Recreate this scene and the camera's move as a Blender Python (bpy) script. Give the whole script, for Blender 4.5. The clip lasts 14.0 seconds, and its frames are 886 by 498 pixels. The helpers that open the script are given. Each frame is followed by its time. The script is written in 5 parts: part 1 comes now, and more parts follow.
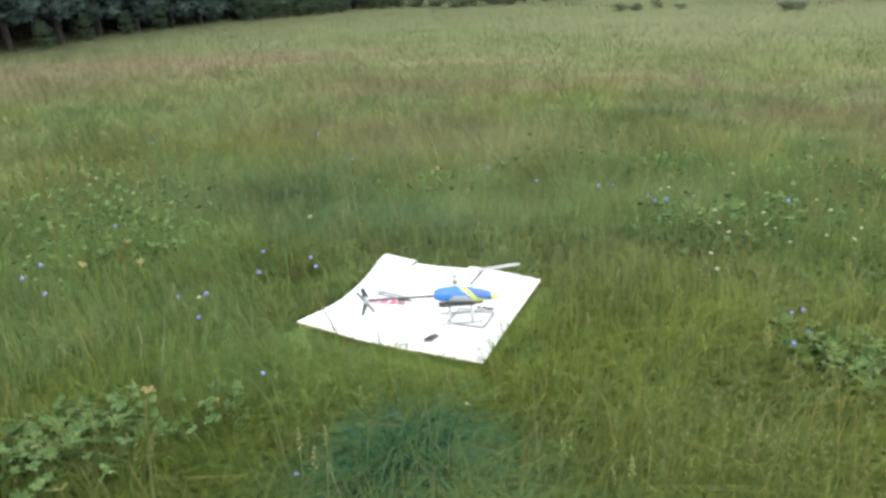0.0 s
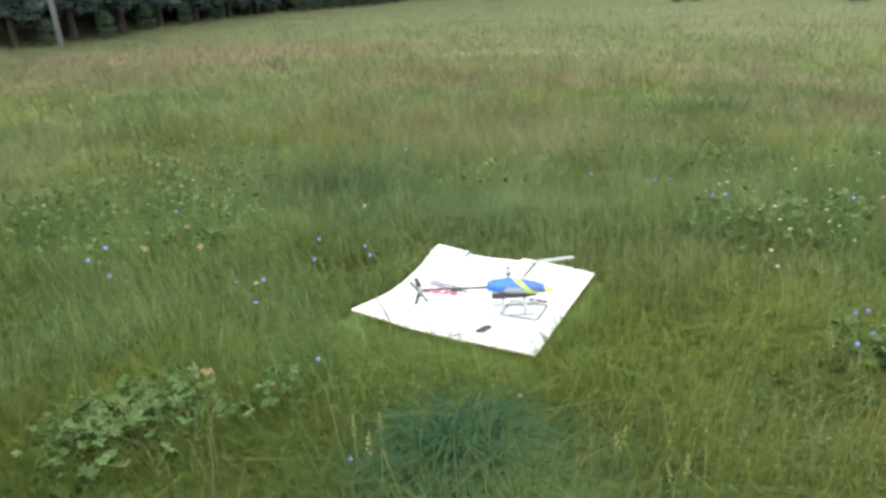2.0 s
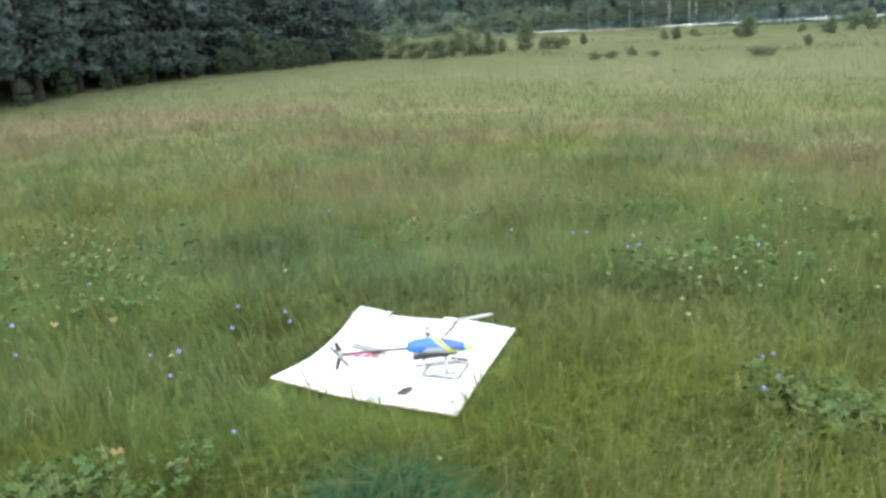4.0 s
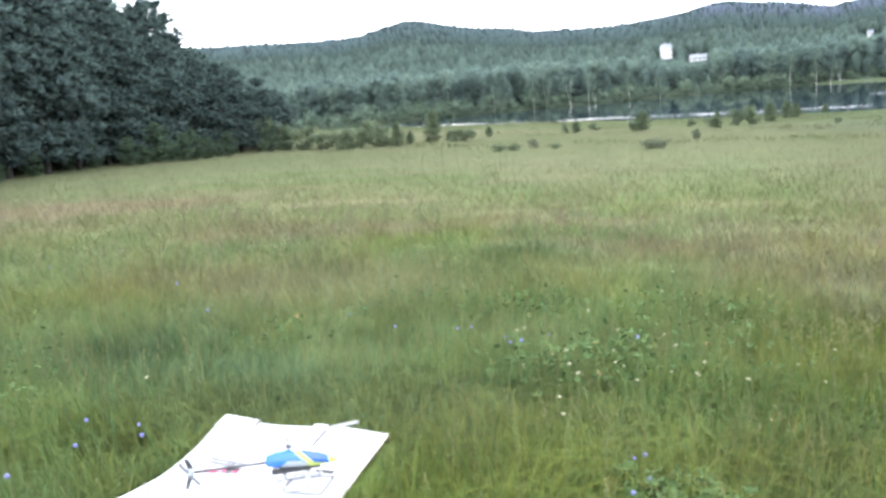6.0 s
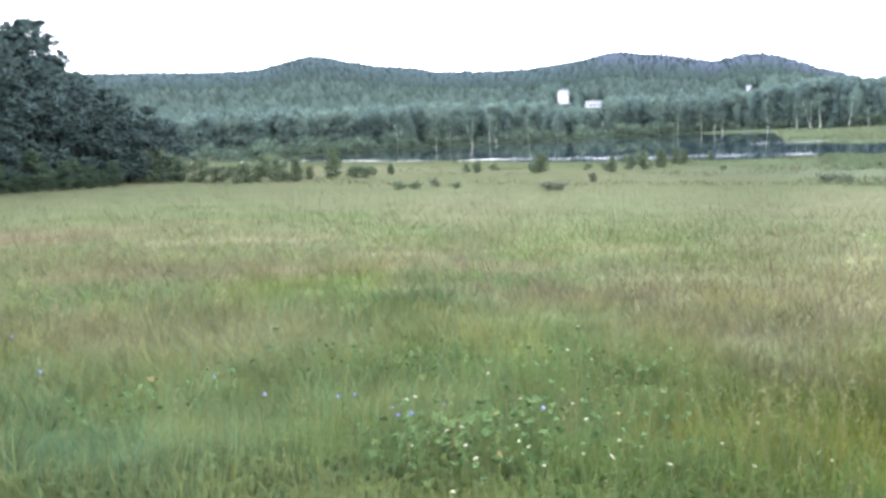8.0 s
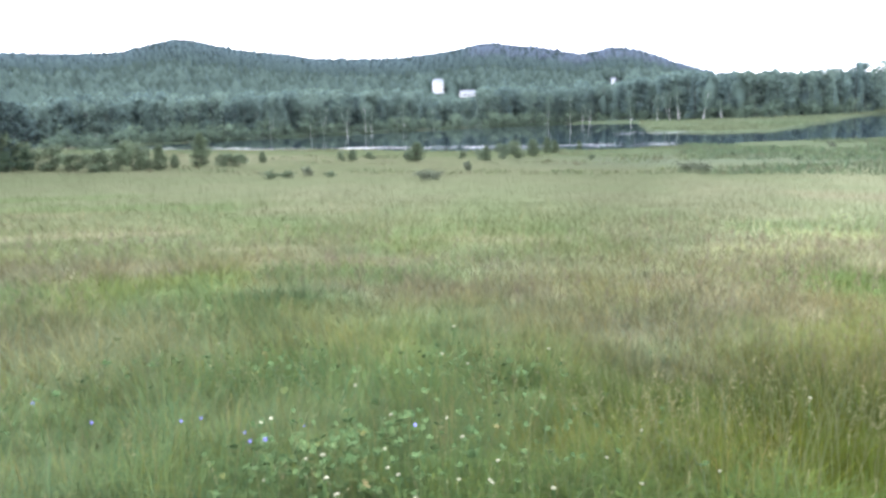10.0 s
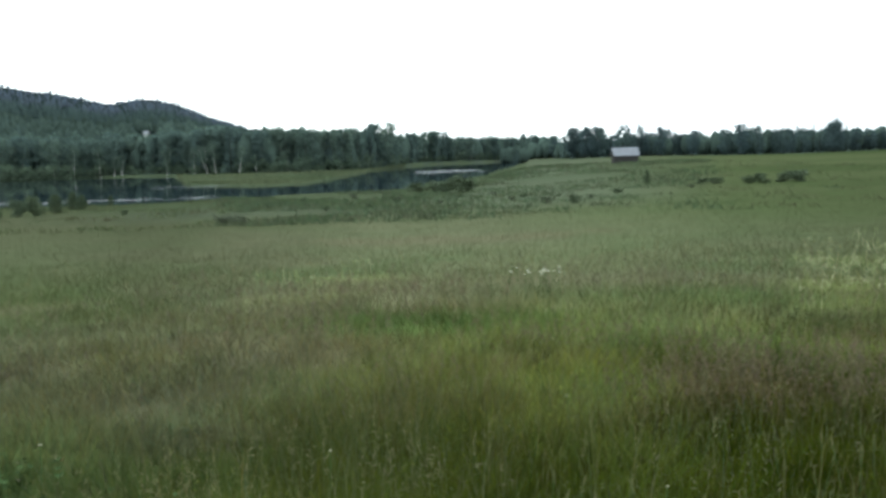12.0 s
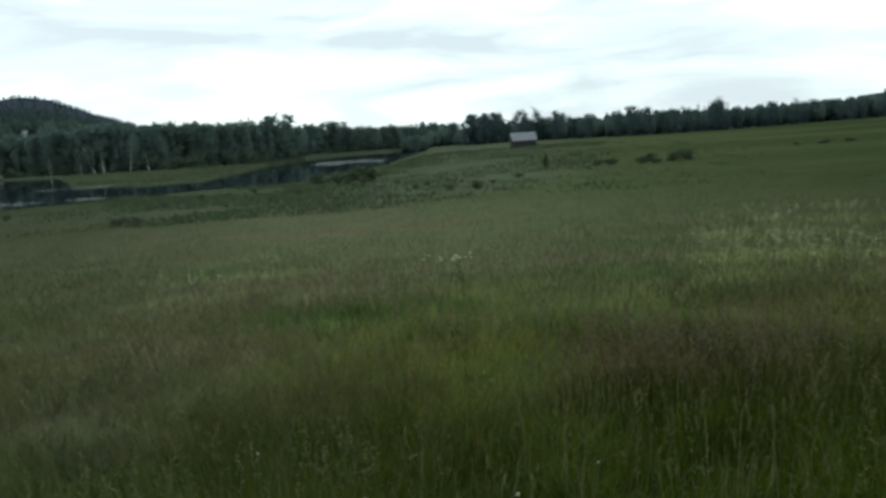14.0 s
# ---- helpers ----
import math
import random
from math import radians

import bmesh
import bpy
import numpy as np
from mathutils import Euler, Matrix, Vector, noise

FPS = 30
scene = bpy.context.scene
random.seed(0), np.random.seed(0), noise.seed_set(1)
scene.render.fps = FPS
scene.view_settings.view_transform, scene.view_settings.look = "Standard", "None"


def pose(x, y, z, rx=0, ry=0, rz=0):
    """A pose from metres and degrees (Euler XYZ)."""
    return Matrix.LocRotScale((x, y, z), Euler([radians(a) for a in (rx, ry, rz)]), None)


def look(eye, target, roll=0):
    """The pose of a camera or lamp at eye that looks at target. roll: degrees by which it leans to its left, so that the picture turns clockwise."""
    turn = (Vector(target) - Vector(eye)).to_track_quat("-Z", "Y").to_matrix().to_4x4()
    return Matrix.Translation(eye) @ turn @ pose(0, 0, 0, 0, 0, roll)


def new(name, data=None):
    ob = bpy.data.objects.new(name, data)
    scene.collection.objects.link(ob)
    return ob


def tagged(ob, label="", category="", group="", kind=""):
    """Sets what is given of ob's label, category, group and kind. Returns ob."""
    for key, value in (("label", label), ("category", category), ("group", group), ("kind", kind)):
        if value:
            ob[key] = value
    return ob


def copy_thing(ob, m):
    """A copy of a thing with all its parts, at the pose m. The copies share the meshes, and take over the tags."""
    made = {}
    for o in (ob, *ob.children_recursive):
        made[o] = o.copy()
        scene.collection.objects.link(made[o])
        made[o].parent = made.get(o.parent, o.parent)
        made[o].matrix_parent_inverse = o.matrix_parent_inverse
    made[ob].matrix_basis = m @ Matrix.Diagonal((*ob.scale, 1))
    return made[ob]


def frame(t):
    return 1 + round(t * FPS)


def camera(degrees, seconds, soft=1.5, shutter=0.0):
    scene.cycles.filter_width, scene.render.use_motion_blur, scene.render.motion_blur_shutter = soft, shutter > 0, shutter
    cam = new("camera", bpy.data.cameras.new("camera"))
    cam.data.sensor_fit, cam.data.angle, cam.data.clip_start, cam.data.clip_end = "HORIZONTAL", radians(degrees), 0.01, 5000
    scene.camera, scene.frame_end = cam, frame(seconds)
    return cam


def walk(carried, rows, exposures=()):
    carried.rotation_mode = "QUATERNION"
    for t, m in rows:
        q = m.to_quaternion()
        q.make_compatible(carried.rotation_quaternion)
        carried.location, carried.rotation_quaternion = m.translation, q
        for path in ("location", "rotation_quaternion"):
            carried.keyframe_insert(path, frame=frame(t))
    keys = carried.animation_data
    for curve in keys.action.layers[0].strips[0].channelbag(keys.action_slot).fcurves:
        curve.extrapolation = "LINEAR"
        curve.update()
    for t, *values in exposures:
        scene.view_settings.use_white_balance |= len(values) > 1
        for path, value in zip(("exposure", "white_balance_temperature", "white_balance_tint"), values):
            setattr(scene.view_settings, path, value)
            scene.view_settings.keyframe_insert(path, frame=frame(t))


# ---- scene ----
cam = camera(59.15, 14.0, soft=3.2, shutter=0.15)
PATH = [
    (0, (0.121, 0.091, 1.493), (-0.772, 1.748, 0.817), -4.65),
    (0.5, (0.117, 0.074, 1.499), (-0.79, 1.722, 0.82), -4.39),
    (1, (0.116, 0.074, 1.505), (-0.816, 1.712, 0.835), -4.82),
    (1.5, (0.097, 0.066, 1.495), (-0.869, 1.675, 0.804), -4.89),
    (2, (0.103, 0.074, 1.495), (-0.897, 1.664, 0.808), -4.80),
    (2.2, (0.106, 0.082, 1.497), (-0.879, 1.68, 0.805), -4.92),
    (4.3, (0.192, 0.106, 1.524), (-0.64, 1.845, 0.992), -5.01),
    (4.5, (0.199, 0.111, 1.528), (-0.593, 1.875, 1.017), -4.57),
    (5, (0.269, 0.165, 1.527), (-0.437, 1.981, 1.077), -6.45),
    (5.5, (0.336, 0.212, 1.514), (-0.368, 2.041, 1.118), -5.88),
    (6, (0.33, 0.318, 1.519), (-0.337, 2.167, 1.153), -4.77),
    (6.5, (0.25, 0.511, 1.526), (-0.398, 2.374, 1.193), -3.27),
    (7, (0.227, 0.636, 1.537), (-0.27, 2.56, 1.312), -3.31),
    (7.2, (0.246, 0.697, 1.527), (-0.253, 2.62, 1.298), -3.73),
    (9.3, (0.177, 1.372, 1.487), (-0.051, 3.325, 1.122), -1.40),
    (9.5, (0.196, 1.402, 1.489), (-0.02, 3.36, 1.146), -1.79),
    (10, (0.224, 1.448, 1.483), (0.11, 3.417, 1.151), -2.21),
    (10.5, (0.281, 1.45, 1.501), (0.383, 3.429, 1.228), -2.19),
    (11, (0.379, 1.515, 1.485), (0.819, 3.452, 1.251), -2.92),
    (11.5, (0.454, 1.574, 1.474), (1.201, 3.415, 1.246), -2.74),
    (12, (0.517, 1.781, 1.451), (1.497, 3.508, 1.216), -1.59),
    (12.5, (0.493, 1.881, 1.444), (1.647, 3.492, 1.18), -1.68),
    (13, (0.587, 1.974, 1.426), (1.911, 3.455, 1.192), -2.30),
    (13.5, (0.59, 1.97, 1.434), (1.921, 3.439, 1.168), -3.22),
    (14, (0.464, 1.864, 1.453), (1.644, 3.456, 1.18), -3.50),
]
EXPOSURES = [(0.0, 2.25, 6700, 3), (2.2, 2.25, 6700, 3), (5.0, 2.5, 6300, 7), (6.5, 2.76, 6050, 12), (7.0, 2.76, 6000, 13), (9.5, 2.74, 5850, 14.5), (10.5, 2.59, 5850, 14), (11.0, 2.22, 5900, 12), (11.5, 1.65, 6000, 8), (12.0, 1.12, 6050, -4), (12.5, 0.67, 6050, -6), (13.0, 0.33, 6050, -12), (14.0, 0.07, 6050, -7)]
walk(cam, [(t, look(eye, target, roll)) for t, eye, target, roll in PATH], EXPOSURES)

# ---- world and light: a bright overcast evening ----
SUN_BEARING, SUN_HEIGHT = -20.0, 24.0
world = bpy.data.worlds.new("world")
scene.world = world
world.use_nodes = True
wn, wl = world.node_tree.nodes, world.node_tree.links
wn.clear()
sky = wn.new("ShaderNodeTexSky")
sky.sky_type = "NISHITA"
sky.sun_disc = False
sky.sun_elevation, sky.sun_rotation = radians(SUN_HEIGHT), radians(SUN_BEARING)
w_co = wn.new("ShaderNodeTexCoord")
w_map = wn.new("ShaderNodeMapping")
w_map.inputs["Scale"].default_value = (1.6, 1.6, 9.0)
w_noise = wn.new("ShaderNodeTexNoise")
w_noise.inputs["Scale"].default_value = 2.3
w_noise.inputs["Detail"].default_value = 6.0
w_noise.inputs["Distortion"].default_value = 0.6
w_ramp = wn.new("ShaderNodeValToRGB")
w_ramp.color_ramp.elements[0].position, w_ramp.color_ramp.elements[0].color = 0.36, (0.75, 0.75, 0.82, 1)
w_ramp.color_ramp.elements[1].position, w_ramp.color_ramp.elements[1].color = 0.58, (1.075, 1.08, 1.11, 1)
w_cloud = wn.new("ShaderNodeBackground")
w_cloud.inputs["Strength"].default_value = 1.1
w_clear = wn.new("ShaderNodeBackground")
w_clear.inputs["Strength"].default_value = 0.1
w_mix = wn.new("ShaderNodeMixShader")
w_mix.inputs["Fac"].default_value = 0.9
w_out = wn.new("ShaderNodeOutputWorld")
wl.new(w_co.outputs["Generated"], w_map.inputs["Vector"])
wl.new(w_map.outputs["Vector"], w_noise.inputs["Vector"])
wl.new(w_noise.outputs["Fac"], w_ramp.inputs["Fac"])
wl.new(w_ramp.outputs["Color"], w_cloud.inputs["Color"])
wl.new(sky.outputs["Color"], w_clear.inputs["Color"])
wl.new(w_clear.outputs["Background"], w_mix.inputs[1])
wl.new(w_cloud.outputs["Background"], w_mix.inputs[2])
wl.new(w_mix.outputs["Shader"], w_out.inputs["Surface"])

sun = new("sun", bpy.data.lights.new("sun", "SUN"))
sun.data.energy, sun.data.angle, sun.data.color = 0.5, radians(25), (1.0, 0.96, 0.9)
sb, sh = radians(SUN_BEARING), radians(SUN_HEIGHT)
sun.matrix_world = look((math.sin(sb) * math.cos(sh) * 50, math.cos(sb) * math.cos(sh) * 50, math.sin(sh) * 50), (0, 0, 0))


# ---- materials ----
def material(name, rough=0.8, metal=0.0, spec=0.3):
    m = bpy.data.materials.new(name)
    m.use_nodes = True
    b = m.node_tree.nodes["Principled BSDF"]
    b.inputs["Roughness"].default_value = rough
    b.inputs["Metallic"].default_value = metal
    b.inputs["Specular IOR Level"].default_value = spec
    return m, m.node_tree.nodes, m.node_tree.links, b


def noise_node(n, l, scale, detail=4.0, rough=0.6, stretch=(1, 1, 1), coords="Object"):
    co = n.new("ShaderNodeTexCoord")
    mp = n.new("ShaderNodeMapping")
    mp.inputs["Scale"].default_value = stretch
    t = n.new("ShaderNodeTexNoise")
    t.inputs["Scale"].default_value, t.inputs["Detail"].default_value, t.inputs["Roughness"].default_value = scale, detail, rough
    l.new(co.outputs[coords], mp.inputs["Vector"])
    l.new(mp.outputs["Vector"], t.inputs["Vector"])
    return t.outputs["Fac"]


def ramp_node(n, l, fac, stops):
    r = n.new("ShaderNodeValToRGB")
    while len(r.color_ramp.elements) < len(stops):
        r.color_ramp.elements.new(0.5)
    for e, (p, c) in zip(r.color_ramp.elements, stops):
        e.position, e.color = p, (*c, 1)
    l.new(fac, r.inputs["Fac"])
    return r.outputs["Color"]


def mix_node(n, l, kind, a, b, fac):
    m = n.new("ShaderNodeMix")
    m.data_type, m.blend_type = "RGBA", kind
    for socket, value in ((m.inputs["Factor"], fac), (m.inputs["A"], a), (m.inputs["B"], b)):
        if isinstance(value, (int, float)):
            socket.default_value = value
        elif isinstance(value, tuple):
            socket.default_value = (*value, 1)
        else:
            l.new(value, socket)
    return m.outputs["Result"]


def bump_node(n, l, b, height, strength, distance):
    bp = n.new("ShaderNodeBump")
    bp.inputs["Strength"].default_value, bp.inputs["Distance"].default_value = strength, distance
    l.new(height, bp.inputs["Height"])
    l.new(bp.outputs["Normal"], b.inputs["Normal"])


def plain(name, color, rough=0.6, metal=0.0, spec=0.4, vary=0.15, scale=6.0, bump=0.0):
    """Two scales of variation over one colour."""
    m, n, l, b = material(name, rough, metal, spec)
    big = noise_node(n, l, scale, 3)
    fine = noise_node(n, l, scale * 14, 5)
    dark = tuple(c * (1 - vary) for c in color)
    light = tuple(min(1, c * (1 + vary)) for c in color)
    col = ramp_node(n, l, big, [(0.3, dark), (0.7, light)])
    grain = ramp_node(n, l, fine, [(0.3, (1 - vary * 0.6,) * 3), (0.7, (1.0, 1.0, 1.0))])
    l.new(mix_node(n, l, "MULTIPLY", col, grain, 1.0), b.inputs["Base Color"])
    if bump:
        bump_node(n, l, b, fine, bump, 0.02)
    return m


def tinted(name, translucent=0.0, grain=0.35, scale=3.0, island=0.3, rough=0.9, spec=0.0, upright=0.0):
    """The colour of each plant is carried by the mesh; grain and a difference from blade to blade come on top."""
    m, n, l, b = material(name, rough, 0.0, spec)
    at = n.new("ShaderNodeAttribute")
    at.attribute_name = "tint"
    col = at.outputs["Color"]
    fine = noise_node(n, l, scale, 6, 0.7)
    col = mix_node(n, l, "MULTIPLY", col, ramp_node(n, l, fine, [(0.25, (1 - grain,) * 3), (0.75, (1 + grain,) * 3)]), 1.0)
    if island:
        geo = n.new("ShaderNodeNewGeometry")
        col = mix_node(n, l, "MULTIPLY", col, ramp_node(n, l, geo.outputs["Random Per Island"], [(0.0, (1 - island, 1 - island, 1 - island)), (1.0, (1 + island, 1 + island * 0.9, 1 + island * 0.5))]), 1.0)
    l.new(col, b.inputs["Base Color"])
    if upright:
        # fine blades catch the sky's light as the whole sward does
        ge = n.new("ShaderNodeNewGeometry")
        sc = n.new("ShaderNodeVectorMath")
        sc.operation = "SCALE"
        sc.inputs["Scale"].default_value = 1 - upright
        ad = n.new("ShaderNodeVectorMath")
        ad.inputs[1].default_value = (0, 0, upright)
        no = n.new("ShaderNodeVectorMath")
        no.operation = "NORMALIZE"
        l.new(ge.outputs["Normal"], sc.inputs[0])
        l.new(sc.outputs["Vector"], ad.inputs[0])
        l.new(ad.outputs["Vector"], no.inputs[0])
        l.new(no.outputs["Vector"], b.inputs["Normal"])
    if translucent:
        tr = n.new("ShaderNodeBsdfTranslucent")
        l.new(col, tr.inputs["Color"])
        mx = n.new("ShaderNodeMixShader")
        mx.inputs["Fac"].default_value = translucent
        l.new(b.outputs["BSDF"], mx.inputs[1])
        l.new(tr.outputs["BSDF"], mx.inputs[2])
        l.new(mx.outputs["Shader"], n["Material Output"].inputs["Surface"])
    return m


MAT_GROUND = tinted("meadow_ground", 0.0, 0.22, 0.9, 0.0)
MAT_GRASS = tinted("grass_blades", 0.35, 0.15, 2.0, 0.18, upright=0.8)
MAT_SWARD = tinted("far_grass_blades", 0.35, 0.12, 0.5, 0.05, upright=0.9)
MAT_LEAF = tinted("leaves", 0.2, 0.2, 4.0, 0.25, 0.8, 0.1, upright=0.35)
MAT_FARLEAF = tinted("far_leaves", 0.45, 0.12, 1.0, 0.12, 0.8, 0.0, upright=0.4)
MAT_NEEDLE = tinted("needles", 0.15, 0.25, 0.6, 0.3, 0.8, 0.0, upright=0.35)
MAT_WOODS = tinted("far_woods", 0.0, 0.12, 0.05, 0.09, upright=0.45)
MAT_BARK = plain("pine_bark", (0.024, 0.021, 0.020), 0.95, 0, 0.1, 0.4, 3, 0.6)
MAT_BIRCH = plain("birch_bark", (0.72, 0.72, 0.68), 0.8, 0, 0.2, 0.35, 2.5, 0.2)
MAT_GREYBARK = plain("grey_bark", (0.15, 0.16, 0.14), 0.9, 0, 0.1, 0.35, 2.5, 0.2)
MAT_POLE = plain("weathered_pole", (0.13, 0.13, 0.13), 0.9, 0, 0.2, 0.2, 4, 0.3)
MAT_BARN = plain("grey_boards", (0.045, 0.043, 0.042), 0.95, 0, 0.05, 0.25, 1.5)
MAT_TIN = plain("grey_roof_metal", (0.19, 0.20, 0.22), 0.8, 0.0, 0.05, 0.12, 0.7)
MAT_WHITE = plain("white_paint", (0.62, 0.62, 0.61), 0.7, 0, 0.3, 0.06, 0.4)
MAT_PANE = plain("window_pane", (0.05, 0.06, 0.07), 0.1, 0, 0.6, 0.1, 1.0)


def water_material():
    m, n, l, b = material("river_water", 0.04, 0.0, 0.5)
    b.inputs["IOR"].default_value = 1.33
    b.inputs["Base Color"].default_value = (0.008, 0.016, 0.026, 1)
    at = n.new("ShaderNodeAttribute")
    at.attribute_name = "tint"
    wind = ramp_node(n, l, mix_node(n, l, "MULTIPLY", at.outputs["Color"], ramp_node(n, l, noise_node(n, l, 1.0, 5, 0.65, (0.08, 0.4, 1)), [(0.48, (0.0, 0.0, 0.0)), (0.60, (1, 1, 1))]), 1.0), [(0.2, (0.03, 0.03, 0.03)), (0.7, (0.55, 0.55, 0.55))])
    l.new(wind, b.inputs["Roughness"])
    bump_node(n, l, b, noise_node(n, l, 1.0, 3, 0.5, (0.25, 0.6, 1)), 0.03, 0.1)
    return m


MAT_WATER = water_material()


# ---- mesh helpers ----
def mesh_np(name, verts, quads=None, tris=None, mat=None, tint=None, smooth=False):
    me = bpy.data.meshes.new(name)
    verts = np.asarray(verts, np.float32)
    quads = np.zeros((0, 4), np.int32) if quads is None else np.asarray(quads, np.int32)
    tris = np.zeros((0, 3), np.int32) if tris is None else np.asarray(tris, np.int32)
    me.vertices.add(len(verts))
    me.vertices.foreach_set("co", verts.ravel())
    loops = np.concatenate([quads.ravel(), tris.ravel()])
    me.loops.add(len(loops))
    me.loops.foreach_set("vertex_index", loops)
    sizes = np.concatenate([np.full(len(quads), 4), np.full(len(tris), 3)]).astype(np.int32)
    me.polygons.add(len(sizes))
    me.polygons.foreach_set("loop_start", np.concatenate([[0], np.cumsum(sizes)[:-1]]).astype(np.int32))
    if smooth:
        me.polygons.foreach_set("use_smooth", np.ones(len(sizes), bool))
    if tint is not None:
        at = me.color_attributes.new("tint", "FLOAT_COLOR", "POINT")
        rgba = np.ones((len(verts), 4), np.float32)
        rgba[:, :3] = tint
        at.data.foreach_set("color", rgba.ravel())
    if mat:
        me.materials.append(mat)
    me.update(calc_edges=True)
    me.validate()
    return me


def part(name, bm, mat, parent=None, label=""):
    """Links a bmesh, or a ready mesh, as one object, under a thing or a part if one is given."""
    if isinstance(bm, bmesh.types.BMesh):
        me = bpy.data.meshes.new(name)
        bm.to_mesh(me)
        bm.free()
        me.materials.append(mat)
    else:
        me = bm
    ob = new(name, me)
    if parent:
        ob.parent = parent
    return tagged(ob, label)


def thing(name, m, label, category, group="", kind=""):
    ob = new(name)
    ob.empty_display_size = 0.1
    ob.matrix_world = m
    return tagged(ob, label, category, group, kind)


def box(x0, y0, z0, x1, y1, z1, bevel=0.0):
    bm = bmesh.new()
    bmesh.ops.create_cube(bm, size=1, matrix=Matrix.Translation(((x0 + x1) / 2, (y0 + y1) / 2, (z0 + z1) / 2)) @ Matrix.Diagonal((x1 - x0, y1 - y0, z1 - z0, 1)))
    if bevel:
        bmesh.ops.bevel(bm, geom=bm.edges[:], offset=bevel, segments=2, affect="EDGES", profile=0.5)
    return bm


def tube(points, radii, sides=8):
    """A tapered round bar along points; returns verts and quads."""
    points = [Vector(p) for p in points]
    verts, quads = [], []
    for i, p in enumerate(points):
        ahead = (points[min(i + 1, len(points) - 1)] - points[max(i - 1, 0)]).normalized()
        q = ahead.to_track_quat("Z", "Y")
        for s in range(sides):
            a = 2 * math.pi * s / sides
            verts.append(p + q @ Vector((math.cos(a) * radii[i], math.sin(a) * radii[i], 0)))
    for i in range(len(points) - 1):
        for s in range(sides):
            a, b = i * sides + s, i * sides + (s + 1) % sides
            quads.append((a, b, b + sides, a + sides))
    n = len(points) - 1
    quads.append(tuple(range(n * sides, n * sides + 4)) if sides == 4 else None)
    return [tuple(v) for v in verts], [f for f in quads if f]


def tube_bm(points, radii, sides=8):
    bm = bmesh.new()
    v, f = tube(points, radii, sides)
    vs = [bm.verts.new(p) for p in v]
    for q in f:
        bm.faces.new([vs[i] for i in q])
    for end in (vs[:sides], vs[-sides:]):
        if sides != 4 or end is vs[:sides]:
            try:
                bm.faces.new(end)
            except ValueError:
                pass
    bmesh.ops.recalc_face_normals(bm, faces=bm.faces[:])
    for fc in bm.faces:
        fc.smooth = len(fc.verts) == 4
    return bm


def kites(base, way, length, width, rng):
    """Leaf-like kites: four verts each, from base along way."""
    n = len(base)
    other = rng.normal(size=(n, 3))
    side = np.cross(way, other)
    side /= np.linalg.norm(side, axis=1, keepdims=True) + 1e-9
    length, width = np.broadcast_to(length, n)[:, None], np.broadcast_to(width, n)[:, None]
    mid = base + way * length * 0.45
    v = np.stack([base, mid + side * width / 2, base + way * length, mid - side * width / 2], 1).reshape(-1, 3)
    q = np.arange(4 * n).reshape(-1, 4)
    return v, q


# ---- the lie of the land ----
WATER = -3.5
B_L, V_L = (-180, -8, -5, 3, 13.5, 19.5, 27, 32.5, 40, 90, 180), (700, 900, 750, 340, 150, 105, 85, 72, 60, 60, 60)
B_K, V_K = (-180, 30, 36, 43, 55, 63, 70, 90, 180), (0, 0, 0.003, 0.0078, 0.0076, 0.009, 0.0107, 0.012, 0)
B_N, V_N = (-90, -40, -25, -15.6, -5.4, 2.7, 13.5, 19.5, 27, 32.5, 34.5, 36), (260, 240, 214, 152, 123, 110, 109, 113, 117, 184, 285, 410)
B_F, V_F = (-90, -25, -12, 0, 6.2, 10.6, 11.6, 14, 16.2, 19.6, 21.3, 23.2, 25.1, 28.2, 31.8, 36), (280, 262, 300, 358, 365, 330, 190, 176, 163, 166, 195, 251, 328, 487, 552, 605)
B_T, V_T = (-180, -25, -12, 0, 8, 14.6, 20, 23.3, 25.5, 28.2, 31.8, 36, 39, 43, 50, 55, 63, 70, 90, 180), (270, 270, 306, 366, 372, 312, 306, 332, 372, 500, 562, 610, 375, 335, 300, 310, 340, 350, 350, 300)
B_C = (-180, -60, -35, -28, -24.8, -22.8, -21.3, -20.2, -19, -16.4, -14, -12.1, -9.3, -6.4, -3.2, -1.4, -0.4, 1.0, 2.4, 4.3, 6.8, 8.2, 9.3, 11.2, 12.6, 14.1, 16, 20, 25, 40, 62, 64, 65.5, 67, 69, 71, 90, 180)
V_C = (1.5, 5.2, 5.25, 5.2, 5.25, 5.8, 6.1, 6.1, 5.75, 5.25, 5.05, 4.65, 4.55, 4.5, 4.75, 5.0, 5.3, 5.3, 5.05, 4.85, 4.2, 4.45, 4.65, 4.25, 3.65, 3.1, 2.4, 1.7, 1.1, 0.5, 0.7, 1.2, 1.6, 1.45, 0.9, 0.8, 0.8, 1.5)
CREST = 2500.0


def smooth01(v):
    v = np.clip(v, 0, 1)
    return v * v * (3 - 2 * v)


def crest_angle(b):
    return sum(np.interp(b + o, B_C, V_C) for o in (-0.5, -0.25, 0, 0.25, 0.5)) / 5


